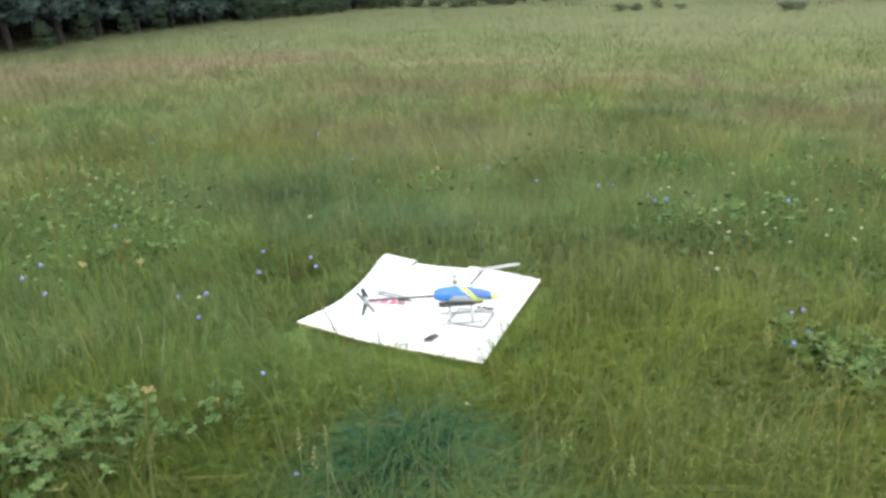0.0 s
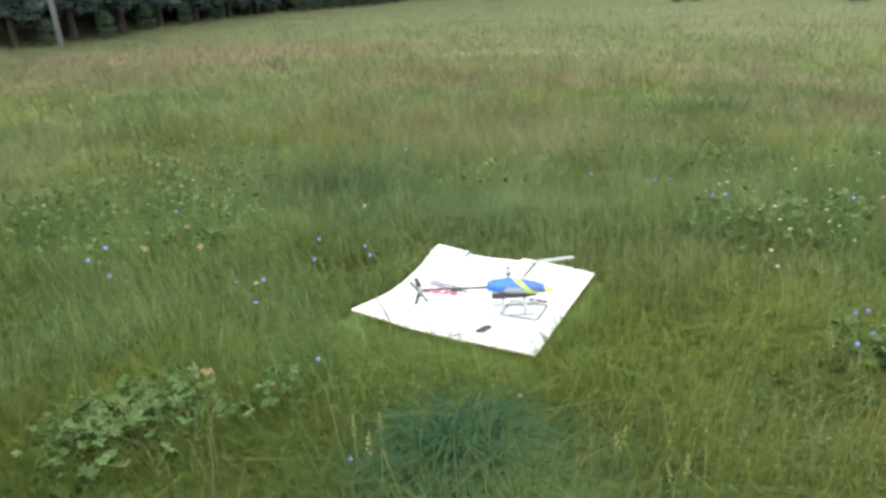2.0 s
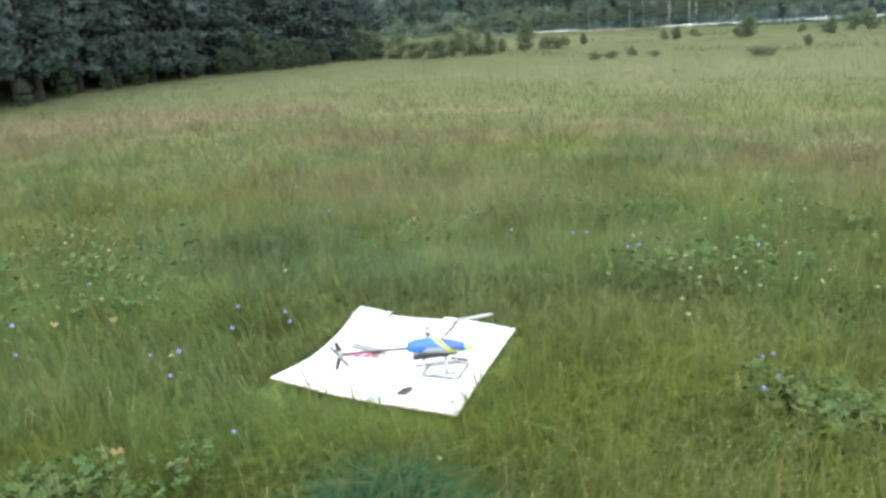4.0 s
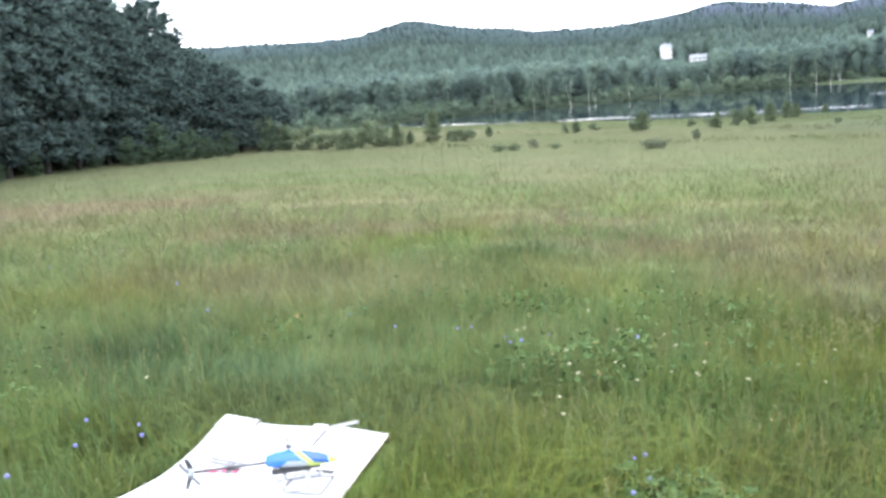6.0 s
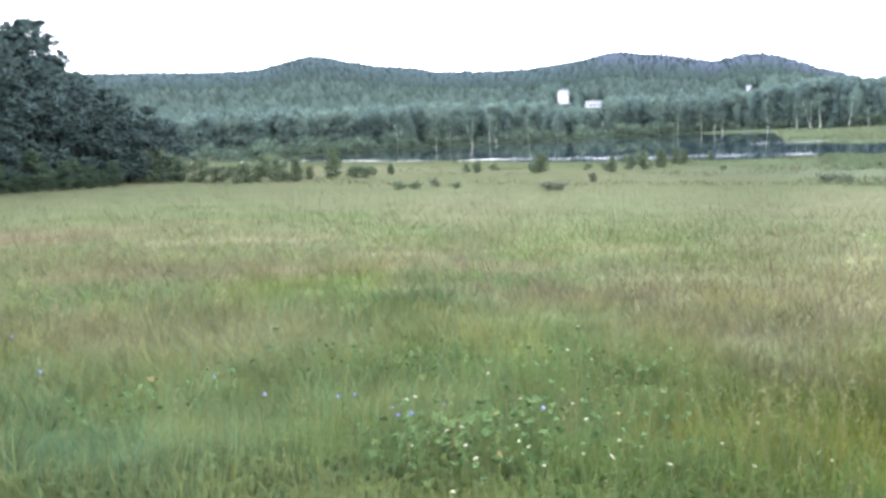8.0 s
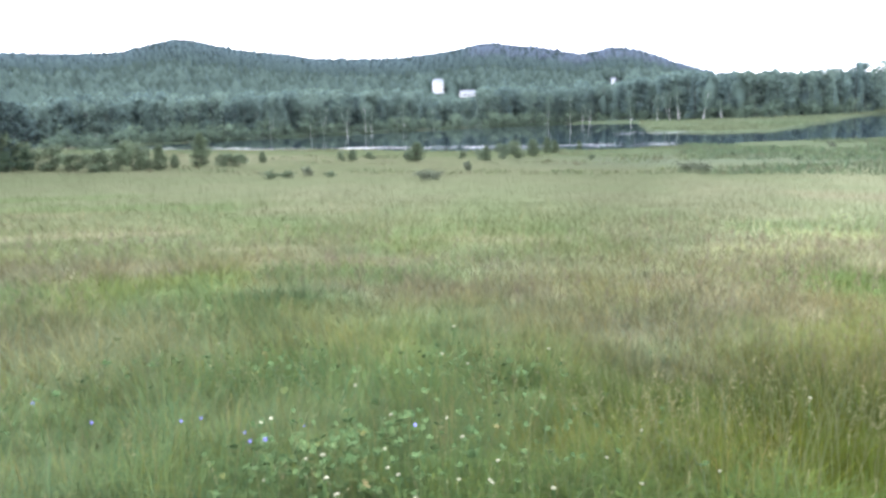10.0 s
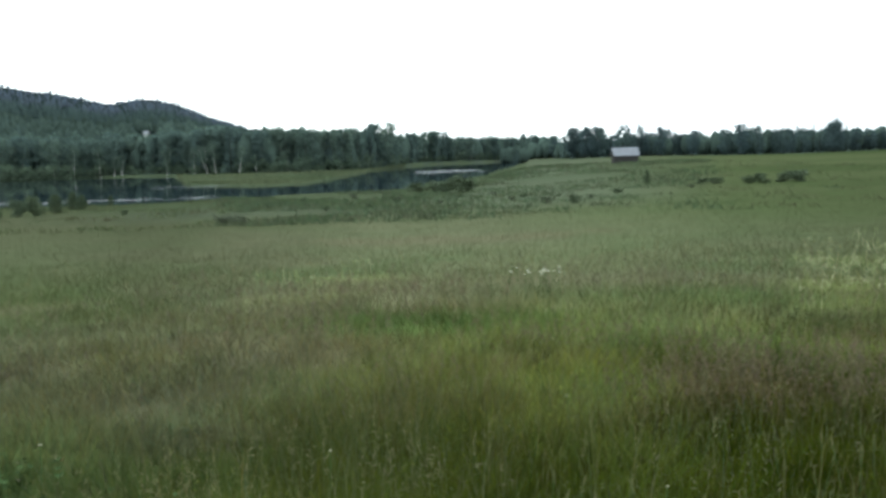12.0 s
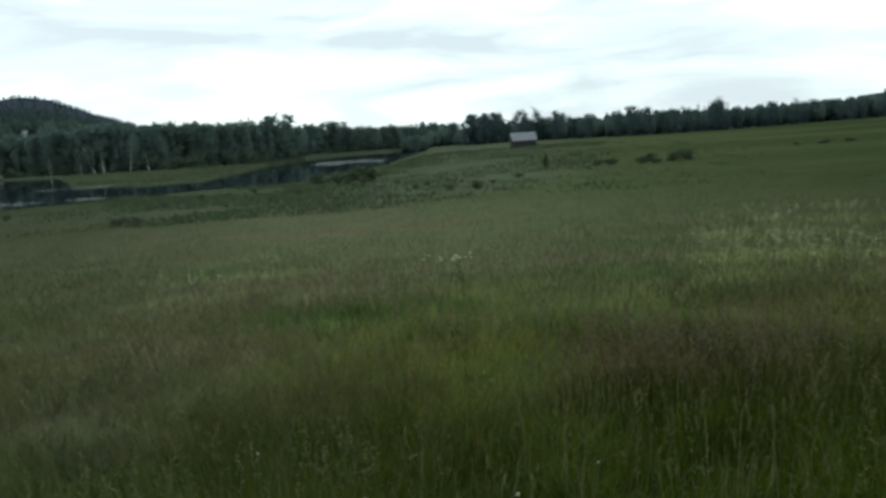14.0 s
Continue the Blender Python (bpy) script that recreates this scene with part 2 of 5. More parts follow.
def terrain(x, y):
    x, y = np.asarray(x, float), np.asarray(y, float)
    d, b = np.hypot(x, y) + 1e-6, np.degrees(np.arctan2(x, y))
    slope = 0.0332 * np.cos(np.radians(b)) + 0.0419 * np.sin(np.radians(b))
    L = np.interp(b, B_L, V_L)
    h = -slope * L * (1 - np.exp(-d / L)) + np.interp(b, B_K, V_K) * d
    h = h - smooth01((-8 - b) / 15) * smooth01((b + 120) / 40) * 1.4 * (np.minimum(d, 260) / 250) ** 2
    dn, df, dt = np.interp(b, B_N, V_N), np.interp(b, B_F, V_F), np.interp(b, B_T, V_T)
    river = (b < 36.0) & (b > -90)
    z_t = np.where(river, WATER + 0.6 + smooth01((b - 24) / 5) * 1.4, 0)
    near = np.maximum(h, WATER + 0.12 + 0.25 * smooth01((dn - d) / 25))
    bed = WATER - 1.0 * np.minimum(1, np.minimum((d - dn) / 3, (df - d) / 6))
    bank = WATER + 0.15 + (z_t - WATER - 0.15) * np.clip((d - df) / np.maximum(dt - df, 5), 0, 1)
    with_river = np.where(d < dn, near, np.where(d < df, bed, bank))
    h_dt = -slope * L * (1 - np.exp(-dt / L)) + np.interp(b, B_K, V_K) * dt
    low = np.where(river, with_river, h)
    foot = np.where(river, z_t, h_dt)
    top = 1.5 + CREST * np.tan(np.radians(crest_angle(b))) - 9
    rise = foot + (top - foot) * np.clip((d - dt) / (CREST - dt), 0, 1) ** 1.05
    over = np.where(d > CREST, top * (1 - 0.7 * (d - CREST) / 2000), rise)
    return np.where(d > dt, over, low)


def gz(x, y):
    return float(terrain(x, y))


def at_bearing(b, d):
    """A place by its bearing from +y to the right and its distance."""
    x, y = d * math.sin(radians(b)), d * math.cos(radians(b))
    return x, y, gz(x, y)


NOISE_GRID = np.random.RandomState(7).rand(256, 256)


def vnoise(x, y, size):
    """Smooth noise from 0 to 1 with lumps of that size in metres."""
    u, v = np.asarray(x) / size + 91.3, np.asarray(y) / size + 47.7
    i, j = np.floor(u).astype(int), np.floor(v).astype(int)
    fu, fv = smooth01(u - i), smooth01(v - j)
    g = NOISE_GRID
    a, b_ = g[i % 256, j % 256], g[(i + 1) % 256, j % 256]
    c, d_ = g[i % 256, (j + 1) % 256], g[(i + 1) % 256, (j + 1) % 256]
    return (a * (1 - fu) + b_ * fu) * (1 - fv) + (c * (1 - fu) + d_ * fu) * fv


LUSH, MID, STRAW, RED = (np.array(c) for c in ((0.071, 0.108, 0.036), (0.108, 0.126, 0.057), (0.200, 0.190, 0.110), (0.136, 0.114, 0.073)))
BLUE = np.array((0.068, 0.110, 0.060))
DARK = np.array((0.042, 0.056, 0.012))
LIGHT = np.array((0.190, 0.215, 0.075))
YELLOWISH = np.array((0.105, 0.122, 0.030))
PURPLE = np.array((0.148, 0.114, 0.086))
# stands of other grasses: x, y, half width, half depth, heading, strength
RED_STANDS = [(-12.2, 12.4, 5.5, 1.8, 40, 0.8), (-10.2, 9.0, 3.2, 1.3, 45, 0.6), (-10.7, 16.9, 3.0, 1.0, 30, 0.5), (-5.2, 10.4, 2.2, 0.7, 22, 0.6), (-4.6, 7.2, 1.6, 0.8, 30, 0.45), (-2.0, 11.8, 1.6, 0.6, 8, 0.55), (-0.6, 9.6, 1.8, 0.8, 5, 0.65), (1.3, 8.2, 1.3, 0.7, -5, 0.5), (2.0, 6.8, 0.9, 0.35, -10, 0.5), (3.0, 9.8, 1.6, 0.5, -25, 0.4), (12.4, 23.0, 5.0, 1.5, -28, 0.4), (2.0, 7.3, 1.0, 0.4, -20, 0.25)]
PURPLE_STANDS = [(5.6, 5.3, 1.0, 0.38, -45, 1.0), (4.8, 7.4, 0.7, 0.3, -35, 0.5), (3.3, 6.7, 0.6, 0.25, -30, 0.4), (4.7, 11.2, 1.4, 0.4, -25, 0.4), (2.7, 8.9, 1.0, 0.5, -20, 0.5), (10.3, 11.0, 2.4, 0.9, -42, 0.25), (9.3, 5.5, 1.2, 0.5, -60, 0.3), (4.7, 5.1, 0.9, 0.35, -40, 0.6)]
STRAW_STANDS = [(-6.4, 14.2, 2.0, 0.4, 22, 0.85), (-3.1, 12.9, 0.9, 0.35, 10, 0.75), (0.3, 14.2, 1.3, 0.35, 2, 0.6), (4.3, 13.0, 0.9, 0.4, -18, 0.45), (5.0, 13.2, 1.0, 0.4, -22, 0.35), (8.0, 13.0, 1.0, 0.5, -30, 0.5), (7.5, 9.7, 0.9, 0.4, -38, 0.4), (-3.2, 6.8, 1.6, 0.6, 15, 0.35), (6.2, 15.0, 1.0, 0.35, -22, 0.4)]
LUSH_STANDS = [(-2.0, 9.1, 1.1, 0.5, 10, 0.75), (-1.0, 6.7, 1.0, 0.5, 5, 0.8), (0.2, 6.4, 0.8, 0.45, 0, 0.75), (-9.4, 9.3, 2.6, 0.9, 45, 0.4), (-3.8, 7.8, 0.8, 0.5, 25, 0.5), (5.1, 9.9, 1.4, 0.6, -28, 0.85), (0.3, 6.2, 1.2, 0.5, -5, 0.7), (-4.2, 3.2, 1.2, 1.0, 0, 0.8), (0.5, 4.6, 0.7, 0.5, 0, 0.7), (-9.7, 19.0, 4.0, 1.0, 27, 0.5), (-12.7, 21.8, 4.0, 1.0, 30, 0.6), (9.0, 9.0, 2.0, 0.6, -45, 0.5), (6.8, 4.4, 0.8, 0.5, -55, 0.6)]
YELLOW_STANDS = [(1.5, 5.2, 0.9, 0.45, -15, 0.8), (5.0, 6.9, 1.0, 0.4, -35, 0.65), (2.2, 7.3, 0.7, 0.4, -20, 0.5), (4.1, 7.5, 0.8, 0.35, -30, 0.5), (0.1, 3.6, 0.8, 0.5, 0, 0.3), (-0.6, 3.2, 0.6, 0.5, 0, 0.2), (-6.0, 5.8, 1.4, 0.7, 40, 0.45), (0.2, 2.3, 0.6, 0.5, 0, 0.4)]
# darker patches; several put the near sward's shaded side into its colour
DARK_PATCHES = [(3.6, 4.9, 2.4, 1.5, -45, 0.4), (4.6, 3.4, 2.2, 1.5, -50, 0.9), (7.0, 3.4, 2.4, 1.4, -60, 0.75), (2.4, 5.5, 1.8, 0.9, -30, 0.7), (5.0, 4.0, 2.0, 1.0, -45, 0.8), (3.2, 6.2, 1.6, 0.8, -35, 0.3), (-2.2, 1.4, 0.8, 0.5, 0, 0.45), (5.0, 4.7, 1.0, 0.25, -45, 0.9), (10.0, 3.6, 1.6, 1.0, -65, 0.6), (-0.4, 5.6, 0.5, 0.2, 0, 0.35), (7.8, 7.6, 1.2, 0.35, -45, 0.4)]
BLUE_STANDS = [(-2.5, 4.4, 1.0, 0.5, 12, 0.8), (-3.6, 4.5, 0.8, 0.5, 25, 0.5), (-1.8, 9.3, 0.9, 0.4, 8, 0.5), (-2.4, 5.0, 0.7, 0.4, 20, 0.2), (-1.05, 1.85, 0.12, 0.18, 0, 0.9)]
PALE_STANDS = [(12.0, 8.3, 1.6, 0.7, -50, 0.7), (9.9, 7.6, 0.9, 0.5, -45, 0.6), (10.6, 6.2, 0.8, 0.5, -55, 0.6), (15.2, 10.1, 1.6, 0.6, -55, 0.5), (18.5, 10.4, 1.6, 0.6, -60, 0.5), (4.7, 13.0, 1.0, 0.4, -20, 0.35), (6.2, 15.2, 1.2, 0.4, -22, 0.35), (11.7, 6.0, 0.9, 0.4, -60, 0.5)]
BROWN_PATCH = [(-0.81, 1.93, 0.09, 0.06, 0, 1.0)]
STANDS = [(RED, RED_STANDS), (PURPLE, PURPLE_STANDS), (STRAW, STRAW_STANDS), (LUSH, LUSH_STANDS), (YELLOWISH, YELLOW_STANDS), (DARK, DARK_PATCHES), (BLUE, BLUE_STANDS), (LIGHT, PALE_STANDS), (np.array((0.19, 0.140, 0.095)), BROWN_PATCH)]


def in_stands(x, y, stands):
    """How much of the growth at a place belongs to these stands, 0 to 1, with frayed edges."""
    wob = 0.6 * (vnoise(x, y, 0.45) - 0.5) + 0.9 * (vnoise(x, y, 1.5) - 0.5)
    most = np.zeros_like(x)
    for sx, sy, wide, deep, turn, much in stands:
        c, s = math.cos(radians(turn)), math.sin(radians(turn))
        u, v = ((x - sx) * c + (y - sy) * s) / wide, (-(x - sx) * s + (y - sy) * c) / deep
        most = np.maximum(most, much * smooth01(1.5 - np.hypot(u, v) + wob))
    return most


def redness(x, y):
    """Where the reddish seeding bents stand thick."""
    loose = smooth01((vnoise(x + 40, y, 2.6) * 0.6 + vnoise(x, y + 80, 9.0) * 0.4 - 0.5) / 0.22) * smooth01((np.hypot(x, y) - 5) / 4)
    return np.maximum(0.3 * loose, np.maximum(in_stands(x, y, RED_STANDS), in_stands(x, y, PURPLE_STANDS)))


def tint(x, y):
    x, y = np.asarray(x, float), np.asarray(y, float)
    d = np.hypot(x, y)
    a = vnoise(x, y, 0.9) * 0.4 + vnoise(x, y, 3.1) * 0.4 + vnoise(x, y, 9.0) * 0.2
    a = smooth01((a - 0.3) / 0.4)[..., None]
    col = LUSH * (1 - a) + MID * a
    # swards of other hues, a step or two across
    hue = smooth01((vnoise(x + 17, y - 3, 0.75) * 0.55 + vnoise(x - 9, y, 2.3) * 0.45 - 0.32) / 0.36)[..., None]
    close = smooth01((22 - d) / 14)[..., None]
    col = col * (1 - 0.5 * close) + (np.array((0.076, 0.108, 0.046)) * (1 - hue) + YELLOWISH * hue) * 0.5 * close
    red = smooth01((vnoise(x + 40, y, 2.6) * 0.6 + vnoise(x, y + 80, 9.0) * 0.4 - 0.5) / 0.22)[..., None] * smooth01((d - 5) / 4)[..., None]
    red = red * (1 - 0.6 * smooth01((np.degrees(np.arctan2(x, y)) - 25) / 15))[..., None]
    col = col * (1 - 0.36 * red) + RED * 0.36 * red
    straw = smooth01((vnoise(x, y - 60, 2.2) * 0.5 + vnoise(x - 30, y, 7.0) * 0.5 - 0.55) / 0.25)[..., None]
    col = col * (1 - 0.4 * straw) + STRAW * 0.4 * straw
    far = smooth01((d - 4) / 24)[..., None]
    b = np.degrees(np.arctan2(x, y))
    ahead = smooth01((120 - b) / 30)
    east = (ahead * smooth01((b - 30) / 22) * smooth01((d - 14) / 30))[..., None]
    hay = np.array((0.113, 0.119, 0.070)) * (1 - east) + np.array((0.092, 0.117, 0.051)) * east
    col = col * (1 - 0.75 * far) + hay * 0.75 * far
    sedge = (0.55 * smooth01((b + 2) / 16) * smooth01((50 - b) / 12) * smooth01((d - 40) / 18))[..., None]
    col = col * (1 - sedge) + np.array((0.112, 0.140, 0.095)) * sedge
    # sward darker between bearings 2 and 25 and left of -14
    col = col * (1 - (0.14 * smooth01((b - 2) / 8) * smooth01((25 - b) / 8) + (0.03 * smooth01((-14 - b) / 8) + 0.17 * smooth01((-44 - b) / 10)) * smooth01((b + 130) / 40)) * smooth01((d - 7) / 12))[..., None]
    # broad bands of greener and browner growth across the far field
    band = vnoise(x + y * 0.3, y * 0.4, 22) * 0.6 + vnoise(x, y, 55) * 0.4 - 0.5
    wide = smooth01((d - 25) / 40)
    # also darker to the right of bearing 48
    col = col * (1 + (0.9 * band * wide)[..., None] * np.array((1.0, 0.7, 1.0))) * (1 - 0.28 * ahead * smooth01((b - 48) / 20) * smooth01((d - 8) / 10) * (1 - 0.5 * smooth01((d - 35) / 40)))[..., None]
    # closest blades darker, shade of the deep sward put into the colour
    col = col * (0.96 + 0.10 * smooth01((d - 1.5) / 7))[..., None]
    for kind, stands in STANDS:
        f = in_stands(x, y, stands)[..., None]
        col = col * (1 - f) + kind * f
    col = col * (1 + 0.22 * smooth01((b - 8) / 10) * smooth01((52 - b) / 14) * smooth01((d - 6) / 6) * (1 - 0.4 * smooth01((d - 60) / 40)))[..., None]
    # lumps and hollows near by, their light and shade put in as tone
    mottle = vnoise(x, y, 0.32) * 0.55 + vnoise(x + 5, y, 0.85) * 0.45 - 0.5
    col = col * (1 + mottle * (0.62 + 0.6 * ahead * smooth01((b - 15) / 15)) * smooth01((15 - d) / 8))[..., None]
    # ranker, yellower growth on the slope to the east
    rank = (ahead * smooth01((b - 12) / 18) * smooth01((15 - d) / 9))[..., None]
    col = col * (1 - rank * np.array((0.08, 0.06, 0.50)))
    col = col * (1 - smooth01((7 - d) / 4)[..., None] * np.array((0.035, 0.0, 0.10)))
    col = col * (1 + 0.04 * smooth01((b - 24) / 10) * smooth01((d - 28) / 25) * (1 - smooth01((b - 58) / 15)))[..., None]
    return col


def soil(x, y):
    """How far the earth lies under the tops of the sward; pressed flat under the cardboard."""
    d = np.hypot(x, y)
    board = smooth01(np.hypot(np.maximum(np.abs(x + 1.56) - 0.40, 0), np.maximum(np.abs(y - 3.07) - 0.42, 0)) / 0.3)
    return (-0.10 * np.exp(-d / 60) + 0.05 * (vnoise(x, y, 0.8) - 0.5) * np.minimum(1, d / 3)) * board


def ground():
    """One sheet out to the horizon: a fan of rings, finer where the walk looks."""
    rr = np.unique(np.concatenate([[0.0], np.geomspace(0.35, 2200, 215), np.arange(2220, 2700, 40.0), [2500.0], np.geomspace(2720, 4600, 8)]))
    bb = np.concatenate([np.arange(-180, -70, 6.0), np.arange(-70, 90, 0.5), np.arange(90, 180, 6.0)])
    B, R = np.meshgrid(np.radians(bb), rr)
    X, Y = R * np.sin(B), R * np.cos(B)
    Z = terrain(X, Y)
    D = np.hypot(X, Y)
    Z = Z + soil(X, Y)
    col = tint(X, Y)
    bdeg = np.degrees(B)
    dn, df, dt = np.interp(bdeg, B_N, V_N), np.interp(bdeg, B_F, V_F), np.interp(bdeg, B_T, V_T)
    strip = (smooth01((D - dn * 0.55) / 20) * (D < dn) * (bdeg < 36))[..., None]
    col = col * (1 - 0.5 * strip) + np.array((0.075, 0.105, 0.045)) * 0.5 * strip
    reeds = ((D > df) & (D < dt) & (bdeg < 36))[..., None]
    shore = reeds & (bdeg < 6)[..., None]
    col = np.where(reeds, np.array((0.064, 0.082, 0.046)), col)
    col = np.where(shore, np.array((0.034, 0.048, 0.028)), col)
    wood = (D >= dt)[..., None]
    # dark gaps between the far trees are put into the ground colour
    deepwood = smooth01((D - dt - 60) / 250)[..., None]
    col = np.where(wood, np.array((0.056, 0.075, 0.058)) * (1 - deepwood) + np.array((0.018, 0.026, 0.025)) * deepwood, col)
    # needle floor of the pine wood, its deep shade put into the colour
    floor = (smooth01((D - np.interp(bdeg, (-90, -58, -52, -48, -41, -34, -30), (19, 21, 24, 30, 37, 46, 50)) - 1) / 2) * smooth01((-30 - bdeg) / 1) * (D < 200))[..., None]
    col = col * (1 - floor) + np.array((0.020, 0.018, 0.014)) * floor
    # shade among the blades put into the ground colour, deepest far off
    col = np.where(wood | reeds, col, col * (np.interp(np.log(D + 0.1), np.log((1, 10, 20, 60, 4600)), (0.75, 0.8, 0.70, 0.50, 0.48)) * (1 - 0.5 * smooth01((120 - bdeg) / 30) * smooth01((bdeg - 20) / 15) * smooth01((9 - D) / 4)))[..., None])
    nr, nb = X.shape
    i, j = np.meshgrid(np.arange(nr - 1), np.arange(nb), indexing="ij")
    j2 = (j + 1) % nb
    quads = np.stack([i * nb + j, i * nb + j2, (i + 1) * nb + j2, (i + 1) * nb + j], -1).reshape(-1, 4)
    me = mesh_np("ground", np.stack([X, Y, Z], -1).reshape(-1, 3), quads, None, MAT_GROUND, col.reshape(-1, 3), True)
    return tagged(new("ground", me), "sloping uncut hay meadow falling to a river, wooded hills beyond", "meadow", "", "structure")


ground()


def river():
    """The water's sheet; wind lanes roughen it along the near shore and before the reeds."""
    bb = np.arange(-75, 38.1, 0.5)
    steps = np.concatenate([np.arange(-12, 80, 2.5), np.arange(80, 500, 30.0)])
    B, S = np.meshgrid(bb, steps)
    D = np.minimum(np.interp(B, B_N, V_N), 400) + S
    X, Y = D * np.sin(np.radians(B)), D * np.cos(np.radians(B))
    wob = 6 * (vnoise(X, Y, 25) - 0.5)
    lane = smooth01(1.4 - np.abs(S + wob - 13) / 4) * smooth01((14.5 - B) / 2)
    lane += smooth01(1.4 - np.abs(D + wob - 176) / 5) * smooth01((B - 8.5) / 1) * smooth01((15 - B) / 2)
    lane += smooth01(1.4 - np.abs(D + 2.5 * wob - 262) / 22) * smooth01((B - 27) / 1) * smooth01((33 - B) / 1)
    n, k = B.shape
    i, j = np.meshgrid(np.arange(n - 1), np.arange(k - 1), indexing="ij")
    quads = np.stack([i * k + j, i * k + j + 1, (i + 1) * k + j + 1, (i + 1) * k + j], -1).reshape(-1, 4)[:, ::-1]
    me = mesh_np("water", np.stack([X, Y, np.full_like(X, WATER)], -1).reshape(-1, 3), quads, None, MAT_WATER, np.repeat(np.clip(lane, 0, 1).reshape(-1, 1), 3, 1))
    return tagged(new("water", me), "calm dark river reflecting trees and pale sky", "river", "", "structure")


river()


# ---- trees ----
def pine_meshes(seed, high, reach, cards, bare=0.03, needle=0.2, hue=(0.033, 0.049, 0.047), peak=0.35, whorl=0.55):
    """A bushy pine: tapered trunk, whorls of upswept limbs, and a rounded puff of needle shoots at each fork."""
    rng = np.random.RandomState(seed)
    zs = np.linspace(0, high * 0.97, 9)
    bend = np.cumsum(rng.normal(0, 0.02 * high / 9, (9, 2)), 0)
    spine = np.c_[bend, zs]
    v, q = tube(spine, 0.016 * high * (1 - zs / high * 0.93), 8)
    verts, quads = [np.array(v)], [np.array(q)]
    count = len(v)
    puffs = []
    levels = max(4, int(high * (1 - bare) / whorl))
    for i in range(levels):
        f = bare + (0.97 - bare) * (i + rng.rand() * 0.7) / levels
        z = f * high
        g = (f - bare) / (1 - bare)
        wide = reach * (min(1, 0.55 + 0.45 * g / peak) if g < peak else max(0.05, 1 - ((g - peak) / (1.02 - peak)) ** 1.7))
        centre = np.array([np.interp(z, zs, bend[:, 0]), np.interp(z, zs, bend[:, 1]), z])
        turn = rng.rand() * 6.28
        for k in range(6):
            a = turn + k * 6.283 / 6 + rng.normal(0, 0.3)
            ln = wide * (0.68 + 0.42 * rng.rand())
            up = 0.12 + 0.55 * g + rng.normal(0, 0.12)
            d = np.array([math.cos(a), math.sin(a), up])
            side = np.array([-math.sin(a), math.cos(a), 0])
            tip = centre + d * ln + (0, 0, 0.12 * ln)
            pts = [centre, centre + d * ln * 0.5 - (0, 0, 0.03 * ln), tip]
            v, q = tube(pts, (0.02 + 0.006 * ln, 0.012 + 0.003 * ln, 0.004), 4)
            verts.append(np.array(v)), quads.append(np.array([x for x in q if len(x) == 4]) + count)
            count += len(v)
            for share in (0.38, 0.68, 1.0) if ln > 0.45 * reach else (0.55, 1.0):
                for _ in range(1 if share == 1.0 else 2):
                    c = centre + d * ln * share + (0, 0, 0.12 * ln * share ** 2) + side * rng.normal(0, 0.17 * ln) + (0, 0, rng.normal(0, 0.03 * reach))
                    puffs.append((*c, reach * (0.10 + 0.09 * rng.rand()) * (0.98 + 0.17 * min(1, ln / reach)), a))
    puffs = np.array(puffs)
    m = len(puffs)
    # needle shoots radiate from each puff, most of them outward and up
    each = max(8, int(cards / m))
    own = np.repeat(np.arange(m), each)
    n = len(own)
    way = rng.normal(0, 1, (n, 3)) + np.c_[np.cos(puffs[own, 4]), np.sin(puffs[own, 4]), np.full(n, 0.9)] * 0.55
    way /= np.linalg.norm(way, axis=1, keepdims=True)
    base = puffs[own, :3] + way * puffs[own, 3:4] * (0.35 + 0.45 * rng.rand(n, 1)) * (1.05, 1.05, 0.65)
    kv, kq = kites(base, way, needle * (0.7 + 0.7 * rng.rand(n)), needle * (0.20 + 0.14 * rng.rand(n)), rng)
    hue = np.array(hue)
    tone = (0.75 + 0.5 * rng.rand(m))[own][:, None]
    deep = hue * tone * (0.85 + 0.3 * rng.rand(n, 1)) + np.array((0.010, 0.014, 0.006)) * rng.rand(n, 1)
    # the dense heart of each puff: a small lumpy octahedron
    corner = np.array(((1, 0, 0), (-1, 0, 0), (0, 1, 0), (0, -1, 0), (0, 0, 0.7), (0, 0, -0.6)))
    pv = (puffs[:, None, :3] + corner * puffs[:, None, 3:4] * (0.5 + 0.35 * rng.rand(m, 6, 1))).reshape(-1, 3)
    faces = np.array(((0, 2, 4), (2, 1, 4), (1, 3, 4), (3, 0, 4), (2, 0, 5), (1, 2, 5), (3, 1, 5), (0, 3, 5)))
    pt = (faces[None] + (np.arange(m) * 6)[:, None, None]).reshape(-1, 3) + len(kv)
    # hearts darker than the needles: crown shade put into the colour
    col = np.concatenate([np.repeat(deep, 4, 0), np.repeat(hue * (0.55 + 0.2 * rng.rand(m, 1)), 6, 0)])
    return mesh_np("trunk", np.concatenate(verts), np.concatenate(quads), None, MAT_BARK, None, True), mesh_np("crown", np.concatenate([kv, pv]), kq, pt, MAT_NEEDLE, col)


